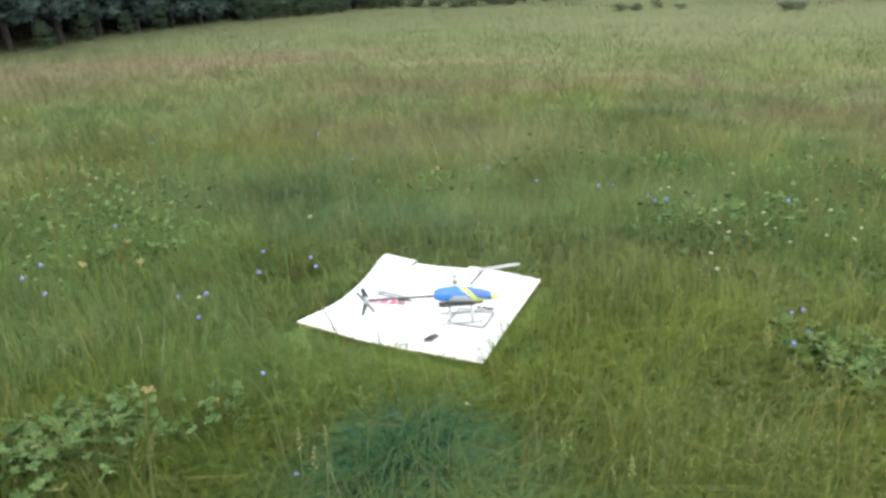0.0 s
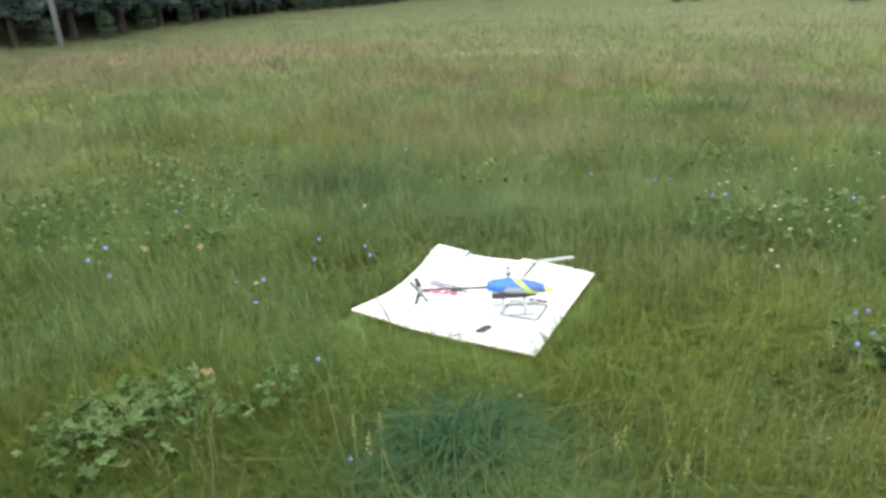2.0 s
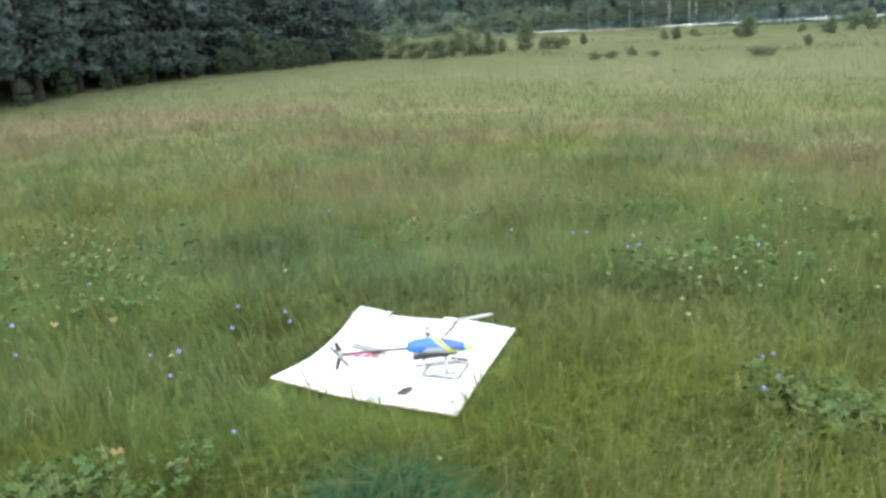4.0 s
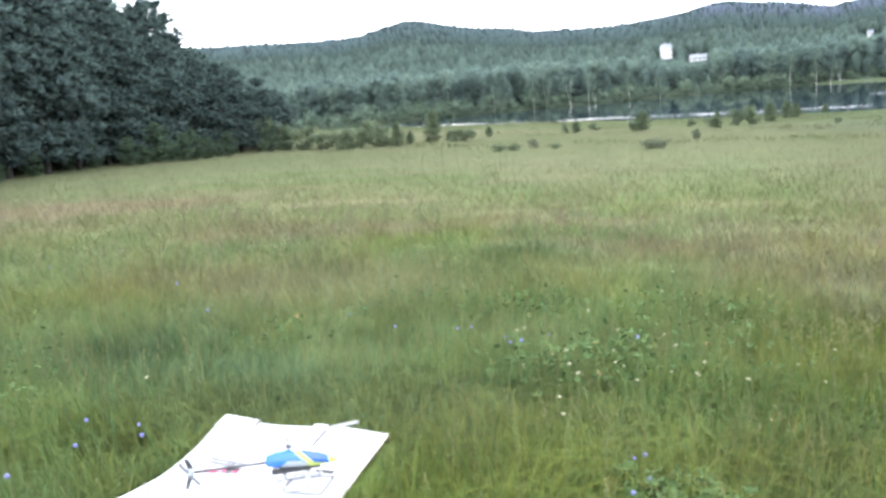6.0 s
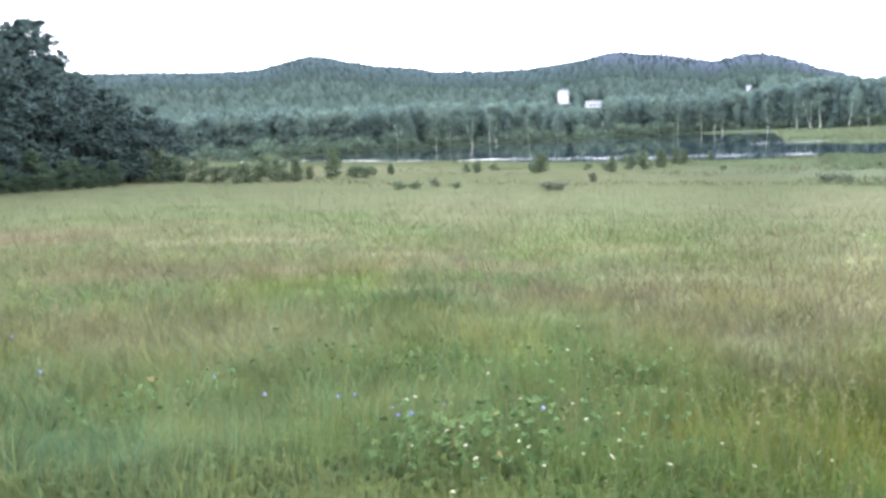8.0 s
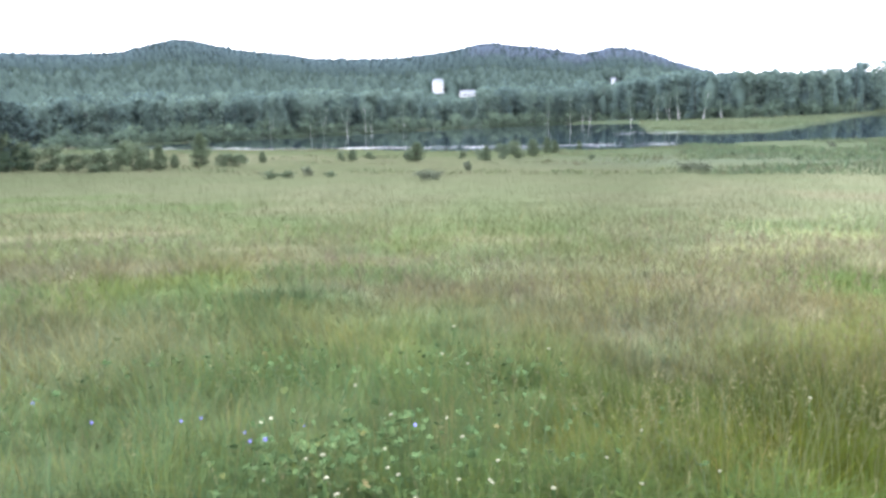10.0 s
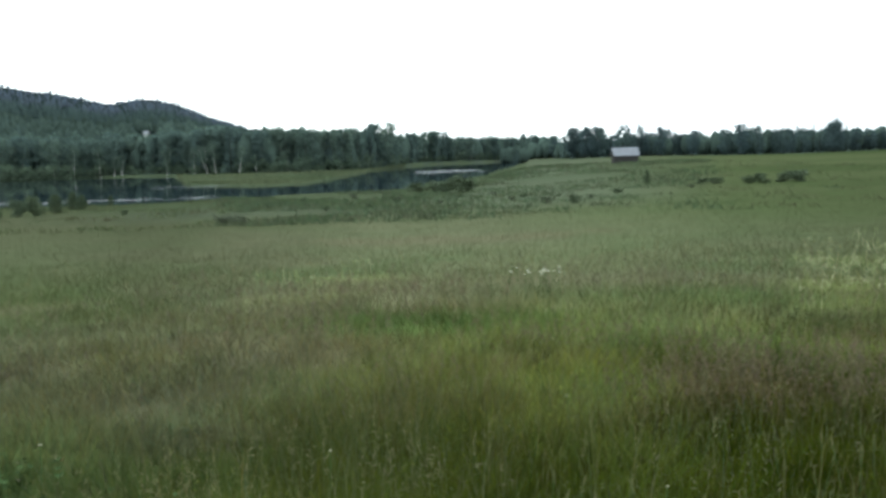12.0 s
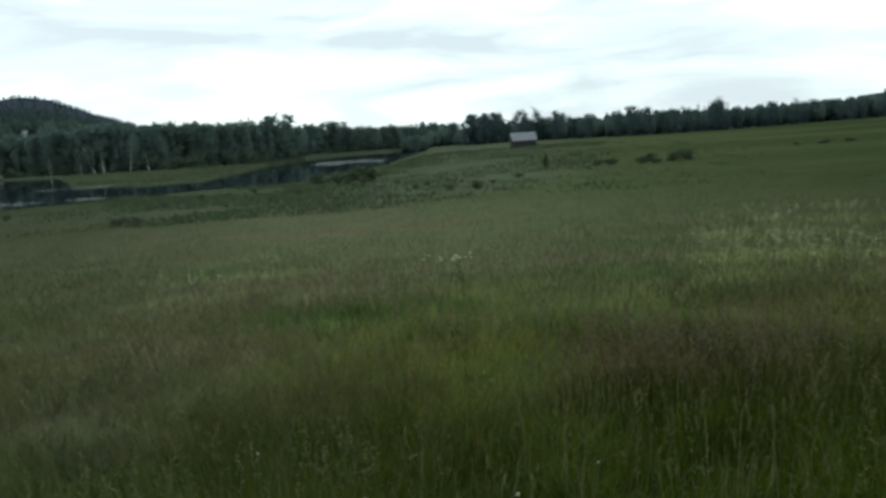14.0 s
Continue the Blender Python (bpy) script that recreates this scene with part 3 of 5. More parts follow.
def broadleaf_meshes(seed, high, wide, cards, clear=0.25, leaf=0.5, bark=None, green=(0.055, 0.085, 0.035), trunks=1, leaves=None, bare_limbs=True, girth=0.009):
    """A birch or other leafy tree: leaning trunk, rising limbs, and clumps of leaves with gaps between them."""
    rng = np.random.RandomState(seed)
    verts, quads, count, base, way = [], [], 0, [], []
    for k in range(trunks):
        lean = rng.normal(0, 0.05, 2) + (rng.normal(0, 0.12, 2) if trunks > 1 else 0)
        zs = np.linspace(0, high * 0.84, 7)
        spine = np.c_[zs * lean[0] + rng.normal(0, 0.06, 7), zs * lean[1] + rng.normal(0, 0.06, 7), zs]
        spine[0, :2] = (k * 0.3, 0)
        v, q = tube(spine, (girth if high > 9 else 0.014) * high * (1 - zs / high * 0.9) / math.sqrt(trunks), 7)
        verts.append(np.array(v)), quads.append(np.array(q) + count)
        count += len(v)
        limbs = (16 if high > 9 else 10) // trunks + 3
        for i in range(limbs):
            f = clear + (0.86 - clear) * (i + rng.rand()) / limbs
            z = f * high
            c0 = np.array([np.interp(z, zs, spine[:, 0]), np.interp(z, zs, spine[:, 1]), z])
            a = rng.rand() * 6.283
            g = (f - clear) / (1 - clear)
            ln = wide * (0.45 + 0.6 * rng.rand()) * (math.sin(math.pi * (0.18 + 0.74 * g)) ** 0.8)
            d = np.array([math.cos(a), math.sin(a), 0.35 + 0.5 * rng.rand()])
            if bare_limbs:
                v, q = tube([c0, c0 + d * ln * 0.6, c0 + d * ln * (1, 1, 0.8)], (0.012 * high * 0.4, 0.012 * high * 0.2, 0.01), 4)
                verts.append(np.array(v)), quads.append(np.array([x for x in q if len(x) == 4]) + count)
                count += len(v)
            n = int(cards / (limbs * trunks) * (0.5 + rng.rand()))
            s = 0.35 + 0.75 * rng.rand(n)
            p = c0 + d * (ln * s)[:, None] * (1, 1, 0.85) + rng.normal(0, 1, (n, 3)) * wide * 0.16
            base.append(p), way.append(rng.normal(0, 1, (n, 3)) - (0, 0, 0.25))
    base, way = np.concatenate(base), np.concatenate(way)
    way /= np.linalg.norm(way, axis=1, keepdims=True)
    n = len(base)
    kv, kq = kites(base, way, leaf * (0.6 + 0.8 * rng.rand(n)), leaf * (0.4 + 0.4 * rng.rand(n)), rng)
    col = np.array(green) * (0.7 + 0.6 * rng.rand(n, 1))
    return mesh_np("trunk", np.concatenate(verts), np.concatenate(quads), None, bark or MAT_BIRCH, None, True), mesh_np("crown", kv, kq, None, leaves or MAT_LEAF, np.repeat(col, 4, 0))


def spruce_meshes(seed, high, reach, cards):
    """A far spruce: straight trunk and drooping tiers of sprays."""
    rng = np.random.RandomState(seed)
    v, q = tube([(0, 0, 0), (0, 0, high * 0.5), (0, 0, high * 0.95)], (0.016 * high, 0.009 * high, 0.01), 6)
    f = 0.05 + 0.95 * (1 - rng.rand(cards) ** 0.72)
    a = rng.rand(cards) * 6.283
    tier = 0.75 + 0.25 * np.sin(f * 40 + seed)
    r = reach * (1 - f) ** 0.85 * tier * (0.35 + 0.65 * rng.rand(cards))
    base = np.c_[np.cos(a) * r, np.sin(a) * r, f * high]
    way = np.c_[np.cos(a), np.sin(a), -0.25 + 0.5 * rng.rand(cards)] + rng.normal(0, 0.25, (cards, 3))
    way /= np.linalg.norm(way, axis=1, keepdims=True)
    kv, kq = kites(base, way, high * 0.055 * (0.7 + 0.6 * rng.rand(cards)), high * 0.03, rng)
    # needle green leaned to blue, distance haze put into the colour
    col = np.array((0.066, 0.097, 0.096)) * (0.7 + 0.6 * rng.rand(cards, 1))
    return mesh_np("trunk", v, q, None, MAT_BARK, None, True), mesh_np("crown", kv, kq, None, MAT_NEEDLE, np.repeat(col, 4, 0))


def tree(name, meshes, label, group):
    ob = thing(name, Matrix(), label, "tree", group)
    part("trunk", meshes[0], None, ob)
    part("crown", meshes[1], None, ob)
    return ob


def top_of(ob):
    """How high the crown reaches, but for its last few leaves."""
    crown = next(o for o in ob.children if o.name.startswith("crown")).data
    co = np.zeros(len(crown.vertices) * 3)
    crown.vertices.foreach_get("co", co)
    return float(np.percentile(co[2::3], 99))


def plant_at(kinds, x, y, size, rng, sink=0.05, lean=0.0, wide=1.0):
    """A copy of one of the kinds, or the kind itself the first time, turned at random, with its foot on the ground."""
    ob = kinds[rng.randint(len(kinds))]
    m = pose(x, y, gz(x, y) - sink, lean * rng.normal(), lean * rng.normal(), rng.rand() * 360)
    if ob not in PLANTED:
        PLANTED.append(ob)
        ob.matrix_world = m @ Matrix.Diagonal((size * wide, size * wide, size, 1))
        return ob
    own = ob.scale
    return copy_thing(ob, m @ Matrix.Diagonal((size * wide / own.x, size * wide / own.y, size / own.z, 1)))


PLANTED = []


rng = np.random.RandomState(11)
PINE_LABEL, PINE_GROUP = "dense dark green pine tree at the meadow's edge", "pines at the edge of the meadow"
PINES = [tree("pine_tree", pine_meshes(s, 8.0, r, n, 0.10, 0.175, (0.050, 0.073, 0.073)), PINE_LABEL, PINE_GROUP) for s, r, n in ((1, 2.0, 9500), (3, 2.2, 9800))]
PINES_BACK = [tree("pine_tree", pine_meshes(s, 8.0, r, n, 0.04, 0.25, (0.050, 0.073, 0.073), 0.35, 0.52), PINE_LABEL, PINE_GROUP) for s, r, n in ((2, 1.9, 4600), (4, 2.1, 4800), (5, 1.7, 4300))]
# how high the wood's outline stands over the eye's level, by bearing
B_E, V_E = (-60, -46, -42.6, -41.2, -40.2, -39.6, -38.5, -37.8, -37.2, -36.4, -35.5, -33.4, -31.5, -29.4), (15.5, 12.5, 10.1, 9.2, 8.0, 7.4, 7.7, 6.9, 5.8, 5.3, 4.6, 3.6, 2.7, 1.7)
# the edge of the pine wood: bearing, distance, share of the outline's height
for b, d, share in [(-58.5, 22.5, 0.75), (-55, 24, 0.8), (-52, 26, 0.8), (-49.8, 29.2, 0.85), (-47.4, 31, 0.85), (-45.2, 33, 0.85), (-43.4, 35, 0.85), (-41.6, 38, 0.9), (-40.2, 38.5, 0.88), (-38.5, 41, 0.97), (-37.2, 42.5, 0.9), (-35.9, 44, 0.95), (-34.3, 45, 0.95), (-33.0, 47, 0.97), (-31.6, 49, 0.95), (-30.4, 51, 0.9),
                    (-56.8, 27, 0.9), (-53.4, 29, 0.95), (-51, 32, 0.95), (-48.4, 35, 0.95), (-46.4, 37, 0.97), (-44.4, 39, 0.98), (-43.0, 41, 1.0), (-41.4, 43, 0.98), (-39.2, 45, 0.93), (-38.3, 46, 1.0), (-36.7, 48, 0.95), (-35.0, 50, 0.97), (-33.6, 52, 0.9),
                    (-56.5, 35, 0.9), (-53.5, 37, 1.0), (-50.5, 40, 1.0), (-48, 41, 0.97), (-46, 44, 1.0), (-42.2, 48, 0.97), (-40.2, 50, 0.93), (-37.5, 53, 0.9), (-54, 43, 1.0), (-49, 47, 1.0), (-45, 50, 1.0),
                    # extra trees, some unseen, added to keep sky light out of the wood
                    (-60.5, 26, 0.8), (-59, 31, 0.9), (-61, 36, 0.9), (-57.5, 42, 0.9), (-51.8, 45, 0.9), (-62.5, 23, 0.7), (-55.5, 31, 0.8), (-52.2, 34, 0.8), (-49.2, 38, 0.8), (-58, 38, 0.8), (-64, 29, 0.8)]:
    x, y, z = at_bearing(b, d)
    h = (d * math.tan(radians(np.interp(b, B_E, V_E))) + 1.5 - z) * share * 1.1
    plant_at(PINES if d < 29.5 else PINES_BACK, x, y, h / 8.0, rng, 0.1, 1.5, min(1.5, (0.85 if d < 36 else 1.0) * (8.0 / h) ** 0.35 + 0.25 * rng.rand()))

SAPLING = [tree("pine_sapling", pine_meshes(21, 2.4, 0.8, 700, 0.02, 0.15, (0.046, 0.070, 0.046), 0.2, 0.3), "small light green pine sapling on rough grass", "young trees by the wood")]
for b, d, h in [(-40.3, 36.5, 1.7), (-38.4, 38, 2.5), (-36.8, 39, 1.8), (-35.2, 40, 1.5), (-42.4, 35.5, 1.5), (-33.8, 42.5, 1.8), (-44, 35, 1.2), (-29.8, 47, 1.7), (-31, 46, 1.5), (-46, 31.5, 1.3), (-48, 29, 1.0), (-50.5, 27, 1.1), (-37.6, 38.5, 1.4), (-39.4, 37, 1.2), (-36, 40, 2.0), (-34.5, 42, 1.2), (-53, 24, 1.0), (-56.5, 22.5, 0.9)]:
    x, y, z = at_bearing(b, d)
    plant_at(SAPLING, x, y, 0.72 * h / 2.4, rng, 0.05, 2.0, 1.15)
WILD = [tree("young_spruce", pine_meshes(s, 2.0, r, 620, 0.0, 0.14, (0.078, 0.104, 0.064), 0.12, 0.2), "small grey-green young spruce on the river meadow", "young spruces on the river meadow") for s, r in ((24, 0.85), (25, 0.7))]
for b, d, h, w in [(-22.0, 47, 1.3, 1.1), (-19.5, 52.5, 2.0, 0.95), (-15.4, 60, 0.8, 1.0), (-9.2, 63, 0.95, 1.2), (-4.7, 62, 1.45, 1.2), (0.3, 64, 1.15, 1.1), (3.6, 75, 1.6, 1.0), (4.6, 88, 1.7, 1.2), (5.1, 90, 1.4, 1.2), (6.8, 104, 1.2, 0.9), (-0.9, 44, 0.5, 1.0), (-25.4, 45.5, 1.1, 1.2), (-21.1, 50, 0.8, 1.0), (43.65, 77.5, 1.35, 0.75)]:
    x, y, z = at_bearing(b, d)
    plant_at(WILD, x, y, h / 2.0, rng, 0.03, 2.0, w)

BUSHES = [tree("willow_bush", broadleaf_meshes(s, 1.8, 1.0, 1500, 0.0, 0.17, MAT_BARK, g, 1, None, False), "rounded grey-green willow bush on the river meadow", "bushes on the river meadow") for s, g in ((31, (0.074, 0.098, 0.058)), (32, (0.070, 0.094, 0.054)), (33, (0.066, 0.090, 0.056)))]
for ob in BUSHES:
    tagged(ob, category="bush")
# bearing, distance, height, width
for b, d, h, w in [(-30.4, 49.5, 1.5, 1.2), (-31.7, 48.5, 1.9, 1.0), (-28.6, 47, 1.3, 1.4), (-27.2, 46, 1.0, 1.5), (-25.9, 45, 1.1, 1.3), (-24.4, 46.5, 1.2, 1.0), (-23.7, 47, 1.65, 1.0), (-23.0, 47.5, 1.2, 0.9), (-17.9, 52.7, 0.85, 1.5), (-17.0, 53, 0.8, 1.5), (-10.0, 64, 0.8, 1.0), (-8.0, 70, 0.65, 1.6), (-1.4, 72, 0.6, 1.6), (1.6, 68, 1.3, 1.1), (2.4, 69, 1.6, 1.0), (7.7, 64, 0.45, 1.0), (0.0, 66, 0.8, 1.2), (-5.3, 63, 0.8, 1.0),
                   (27.6, 100, 1.2, 2.2), (28.7, 98, 1.3, 2.0), (29.7, 92, 1.3, 1.9), (30.6, 88.5, 1.9, 1.5), (31.2, 89, 1.5, 1.4), (47.3, 78, 0.6, 2.2), (48.2, 78.5, 0.65, 2.2), (50.3, 78, 0.7, 2.0), (51.0, 78, 1.0, 1.6), (52.5, 81, 0.9, 2.0), (53.2, 82, 1.1, 1.8)]:
    x, y, z = at_bearing(b, d)
    plant_at(BUSHES, x, y, 0.95 * h / 1.8, rng, 0.05, 2.0, 1.0 * w)

HUMMOCKS = [tree("low_willow_scrub", broadleaf_meshes(s, 0.7, 0.75, 900, 0.0, 0.12, MAT_BARK, g, 1, None, False), "low dark clump of willow scrub in the grass", "low clumps on the meadow") for s, g in ((41, (0.074, 0.088, 0.058)), (42, (0.07, 0.094, 0.054)))]
for ob in HUMMOCKS:
    tagged(ob, category="bush")
for b, d, h, w in [(-14.6, 35, 0.34, 2.2), (-13.4, 35.5, 0.32, 2.2), (-12.1, 37.5, 0.4, 1.4), (-10.5, 36.5, 0.25, 2.4), (-3.9, 34.3, 0.36, 2.6), (-3.2, 34.3, 0.33, 2.4), (-1.0, 43.7, 0.45, 1.0), (14.1, 41.5, 0.42, 2.6), (15.0, 41, 0.42, 2.6), (36.5, 51.7, 0.42, 1.8), (38.4, 49.6, 0.55, 1.4), (35.1, 65.9, 0.32, 2.6), (41.5, 62.6, 0.36, 2.6), (34.2, 60, 0.3, 2.0), (39.6, 56, 0.25, 1.6), (21, 55, 0.3, 1.6), (24, 57, 0.35, 1.4), (17, 64, 0.35, 1.8), (26, 70, 0.4, 1.8), (19.5, 75, 0.5, 1.4), (23, 84, 0.5, 1.8), (33, 72, 0.4, 1.6), (29, 60, 0.3, 1.6), (46.5, 70, 0.3, 1.8), (62.1, 113, 0.5, 5.0), (60.4, 111, 0.4, 5.0), (63.6, 115, 0.45, 5.0)]:
    x, y, z = at_bearing(b, d)
    plant_at(HUMMOCKS, x, y, 0.85 * h / 0.7, rng, 0.05, 2.0, 0.55 * w)

# how high the far woods' outline stands over the eye's level, by bearing
B_S, V_S = (-32, 12, 14.7, 16, 18.3, 20, 22.9, 24, 25.3, 26.2, 29.2, 30.4, 35.2, 38, 38.9, 40.9, 41.7, 42.5, 43.1, 43.6, 44.4, 45, 46.2, 48.6, 50.5, 51.5, 53.5, 56.2, 57, 61, 65.4, 66.2, 66.8, 67.4, 69.4, 70.7, 80), (2.5, 2.5, 2.6, 2.4, 2.4, 2.4, 2.15, 2.4, 2.5, 1.9, 1.95, 1.4, 1.45, 1.4, 1.85, 1.85, 1.55, 1.9, 1.35, 1.9, 1.35, 1.65, 1.35, 1.35, 1.7, 1.5, 1.35, 1.8, 1.3, 1.35, 1.2, 1.6, 1.2, 1.65, 1.7, 1.35, 1.5)


def outline_height(b, d):
    """The height of a tree there whose top reaches the outline."""
    return d * math.tan(radians(np.interp(b, B_S, V_S))) + 1.5 - at_bearing(b, d)[2]


# leaf greens blued for the far bank, haze in the base colour
BIRCHES = [tree("birch_tree", broadleaf_meshes(s, 13.5, 2.4, 720, c, 0.80, MAT_GREYBARK, g, k, MAT_FARLEAF, False), "tall leafy birch on the far river bank", "birches along the river") for s, c, g, k in ((51, 0.12, (0.100, 0.140, 0.122), 1), (52, 0.06, (0.090, 0.128, 0.114), 1), (53, 0.14, (0.106, 0.146, 0.122), 2), (54, 0.04, (0.082, 0.118, 0.110), 1))]
SPRUCES = [tree("spruce_tree", spruce_meshes(s, 14, 2.4, 420), "tall dark spruce in the wood across the river", "spruces across the river") for s in (61, 62)]
for i in range(230):
    b = -31 + 69 * (i + rng.rand()) / 230
    d = np.interp(b, B_T, V_T) + 2 + 16 * rng.rand()
    x, y, z = at_bearing(b, d)
    tall = (np.interp(b, (-31, 0, 8, 12), (13.5, 15, 16, 16)) if b < 12 else outline_height(b, d)) * (0.86 + (0.26 if b < 12 else 0.15) * rng.rand())
    tall *= 0.78 if min(abs(b + 1.1), abs(b + 3.2)) < 1.1 else 1.0
    fir = rng.rand() < (0.2 if b < 12 else 0.22) and abs(b + 2) > 3
    plant_at(SPRUCES if fir else BIRCHES, x, y, tall / top_of(SPRUCES[0] if fir else BIRCHES[0]), rng, 0.2, 2.0, 0.95 + 0.3 * rng.rand())
LONE = [tree("birch_tree", broadleaf_meshes(s, 13, 2.1, 520, 0.36, 0.72, None, (0.10, 0.138, 0.112), k, MAT_FARLEAF, False, 0.0105), "leaning white birch trunk at the water's edge", "birches along the river") for s, k in ((56, 1), (57, 2))]
for b, s in [(-15.2, 0.8), (-12.4, 0.95), (-11.5, 0.9), (-9.8, 0.95), (-8.5, 1.0), (-8.05, 0.9), (-5.7, 0.9), (-3.65, 0.75), (3.4, 0.8), (4.6, 1.05), (6.2, 1.0), (7.0, 0.7), (7.55, 0.75), (10.4, 0.9), (12.2, 0.85), (13.0, 0.95), (13.6, 1.0), (15.2, 0.9), (16.4, 0.6)]:
    x, y, z = at_bearing(b, np.interp(b, B_T, V_T) - 2.5)
    plant_at(LONE, x, y, s, rng, 0.2, 3.0)
SHRUBS = [tree("bank_alder", broadleaf_meshes(s, 5, 2.6, 150, 0.03, 0.85, MAT_BARK, g, 1, MAT_FARLEAF, False), "rounded light green alder at the water's edge", "alders along the river") for s, g in ((71, (0.110, 0.148, 0.104)), (72, (0.098, 0.136, 0.100)))]
for i in range(190):
    b = -30 + 65 * (i + rng.rand()) / 190
    d = np.interp(b, B_T, V_T) - 1 + 4 * rng.rand() if b > 6 else np.interp(b, B_F, V_F) + 1 + 5 * rng.rand()
    x, y, z = at_bearing(b, d)
    plant_at(SHRUBS, x, y, 0.5 + 0.75 * rng.rand() ** 1.5, rng, 0.2, 3.0, 1.15)
# these bluish greens carry painted haze over the far field
WOODEDGE = [tree("aspen_tree", broadleaf_meshes(s, 10, 2.4, 620, 0.05, 0.62, MAT_BARK, g, 1, MAT_FARLEAF, False), "dark leafy tree at the far edge of the meadow", "trees at the far meadow edge") for s, g in ((81, (0.070, 0.100, 0.104)), (82, (0.075, 0.108, 0.106)), (83, (0.064, 0.094, 0.100)))]
for i in range(130):
    b = 36.5 + 42 * (i + rng.rand()) / 130
    if 47.6 < b < 48.6:
        continue
    d = np.interp(b, B_T, V_T) + 2 + 14 * rng.rand()
    x, y, z = at_bearing(b, d)
    tall = outline_height(b, d) * (0.72 + 0.25 * rng.rand())
    fir = rng.rand() < 0.25
    plant_at(SPRUCES if fir else WOODEDGE, x, y, tall / top_of(SPRUCES[0] if fir else WOODEDGE[0]), rng, 0.2, 2.0, (0.8 if fir else 1.0) + 0.3 * rng.rand())
# the trees that stand out of the line
for b in (38.9, 39.9, 40.7, 41.1, 42.5, 43.6, 45.0, 47.2, 50.4, 51.4, 53.4, 55.9, 56.3, 59.3, 60.9, 64.0, 66.2, 67.5, 68.6, 69.4, 71.0):
    d = np.interp(b, B_T, V_T) - 2
    x, y, z = at_bearing(b, d)
    plant_at(WOODEDGE, x, y, outline_height(b, d) / top_of(WOODEDGE[0]), rng, 0.2, 1.0, 1.0)


HOUSE_SPOTS = ((-3.2, 620), (-1.1, 560), (9.2, 680))


def woods(name, n, b0, b1, near, far, low, high, seed, label, glow=1.0):
    """Uncounted trees behind the first rows: tiered cones and lumpy crowns, all in one mesh."""
    r = np.random.RandomState(seed)
    b = b0 + (b1 - b0) * r.rand(n)
    start = np.interp(b, B_T, V_T) + near
    d = start * (far / start) ** (r.rand(n) ** 1.1)
    x, y = d * np.sin(np.radians(b)), d * np.cos(np.radians(b))
    open_view = np.zeros(n, bool)
    for hb, hd in HOUSE_SPOTS:
        open_view |= (np.abs(b - hb) < 480 / hd) & (d < hd + 12) & (d > hd - 190)
    b, d, x, y = b[~open_view], d[~open_view], x[~open_view], y[~open_view]
    n = len(b)
    z = terrain(x, y)
    h = (low + (high - low) * r.rand(n)) * np.where(d < 800, np.interp(b, (10, 16, 36, 38), (1, 1.25, 1.25, 1)), 1)
    leafy = r.rand(n) < np.interp(d, (450, 1200), (0.9, 0.3))
    sides = 5
    ang = np.linspace(0, 2 * np.pi, sides, endpoint=False)
    # rings as shares of height and of radius: a cone for spruces, an egg for leafy trees
    cone = np.array(((0.12, 1.0), (0.5, 0.7)))
    egg = np.array(((0.28, 0.9), (0.72, 0.9)))
    prof = np.where(leafy[:, None, None], egg, cone)
    rad = h * np.where(leafy, 0.22, 0.17)
    wob = 0.6 + 0.7 * r.rand(n, 2, sides)
    turn = r.rand(n)[:, None, None] * 6.28
    ring_r = rad[:, None, None] * prof[:, :, 1:2] * wob
    ring = np.stack([x[:, None, None] + np.cos(ang + turn) * ring_r, y[:, None, None] + np.sin(ang + turn) * ring_r,
                     z[:, None, None] + h[:, None, None] * (prof[:, :, 0:1] + 0.12 * (r.rand(n, 2, sides) - 0.5))], -1).reshape(n, -1, 3)
    tip = np.stack([x, y, z + h], -1)[:, None]
    foot = np.stack([x, y, z - 0.5], -1)[:, None]
    v = np.concatenate([foot, ring, tip], 1)
    m = v.shape[1]
    f = []
    for s in range(sides):
        s2 = (s + 1) % sides
        f.append((0, 1 + s2, 1 + s))
        for k in range(1):
            a, b_, c, e = 1 + k * sides + s, 1 + k * sides + s2, 1 + (k + 1) * sides + s2, 1 + (k + 1) * sides + s
            f += [(a, b_, c), (a, c, e)]
        f.append((1 + sides + s, 1 + sides + s2, m - 1))
    t = (np.array(f)[None] + (np.arange(n) * m)[:, None, None]).reshape(-1, 3)
    # distant crowns lightened in their base colour, as if by haze
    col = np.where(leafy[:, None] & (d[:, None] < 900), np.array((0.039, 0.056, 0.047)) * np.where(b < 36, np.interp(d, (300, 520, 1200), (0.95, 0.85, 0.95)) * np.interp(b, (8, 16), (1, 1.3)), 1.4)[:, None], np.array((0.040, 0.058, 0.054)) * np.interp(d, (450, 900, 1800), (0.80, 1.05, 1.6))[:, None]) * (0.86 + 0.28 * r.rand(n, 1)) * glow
    # haze put into the colour: bluer with distance, violet on the two rounded hills
    far_haze = smooth01((d - 900) / 900)[:, None]
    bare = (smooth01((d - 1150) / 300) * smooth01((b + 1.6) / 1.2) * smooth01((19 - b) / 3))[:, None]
    col = col * (1 + far_haze * np.array((0.06, 0.04, 0.20))) * (1 + bare * np.array((0.20, 0.05, 0.28)))
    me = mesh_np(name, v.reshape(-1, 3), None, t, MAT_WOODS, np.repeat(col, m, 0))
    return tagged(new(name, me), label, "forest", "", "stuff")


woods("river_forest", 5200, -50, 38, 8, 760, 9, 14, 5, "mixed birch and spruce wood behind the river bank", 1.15)
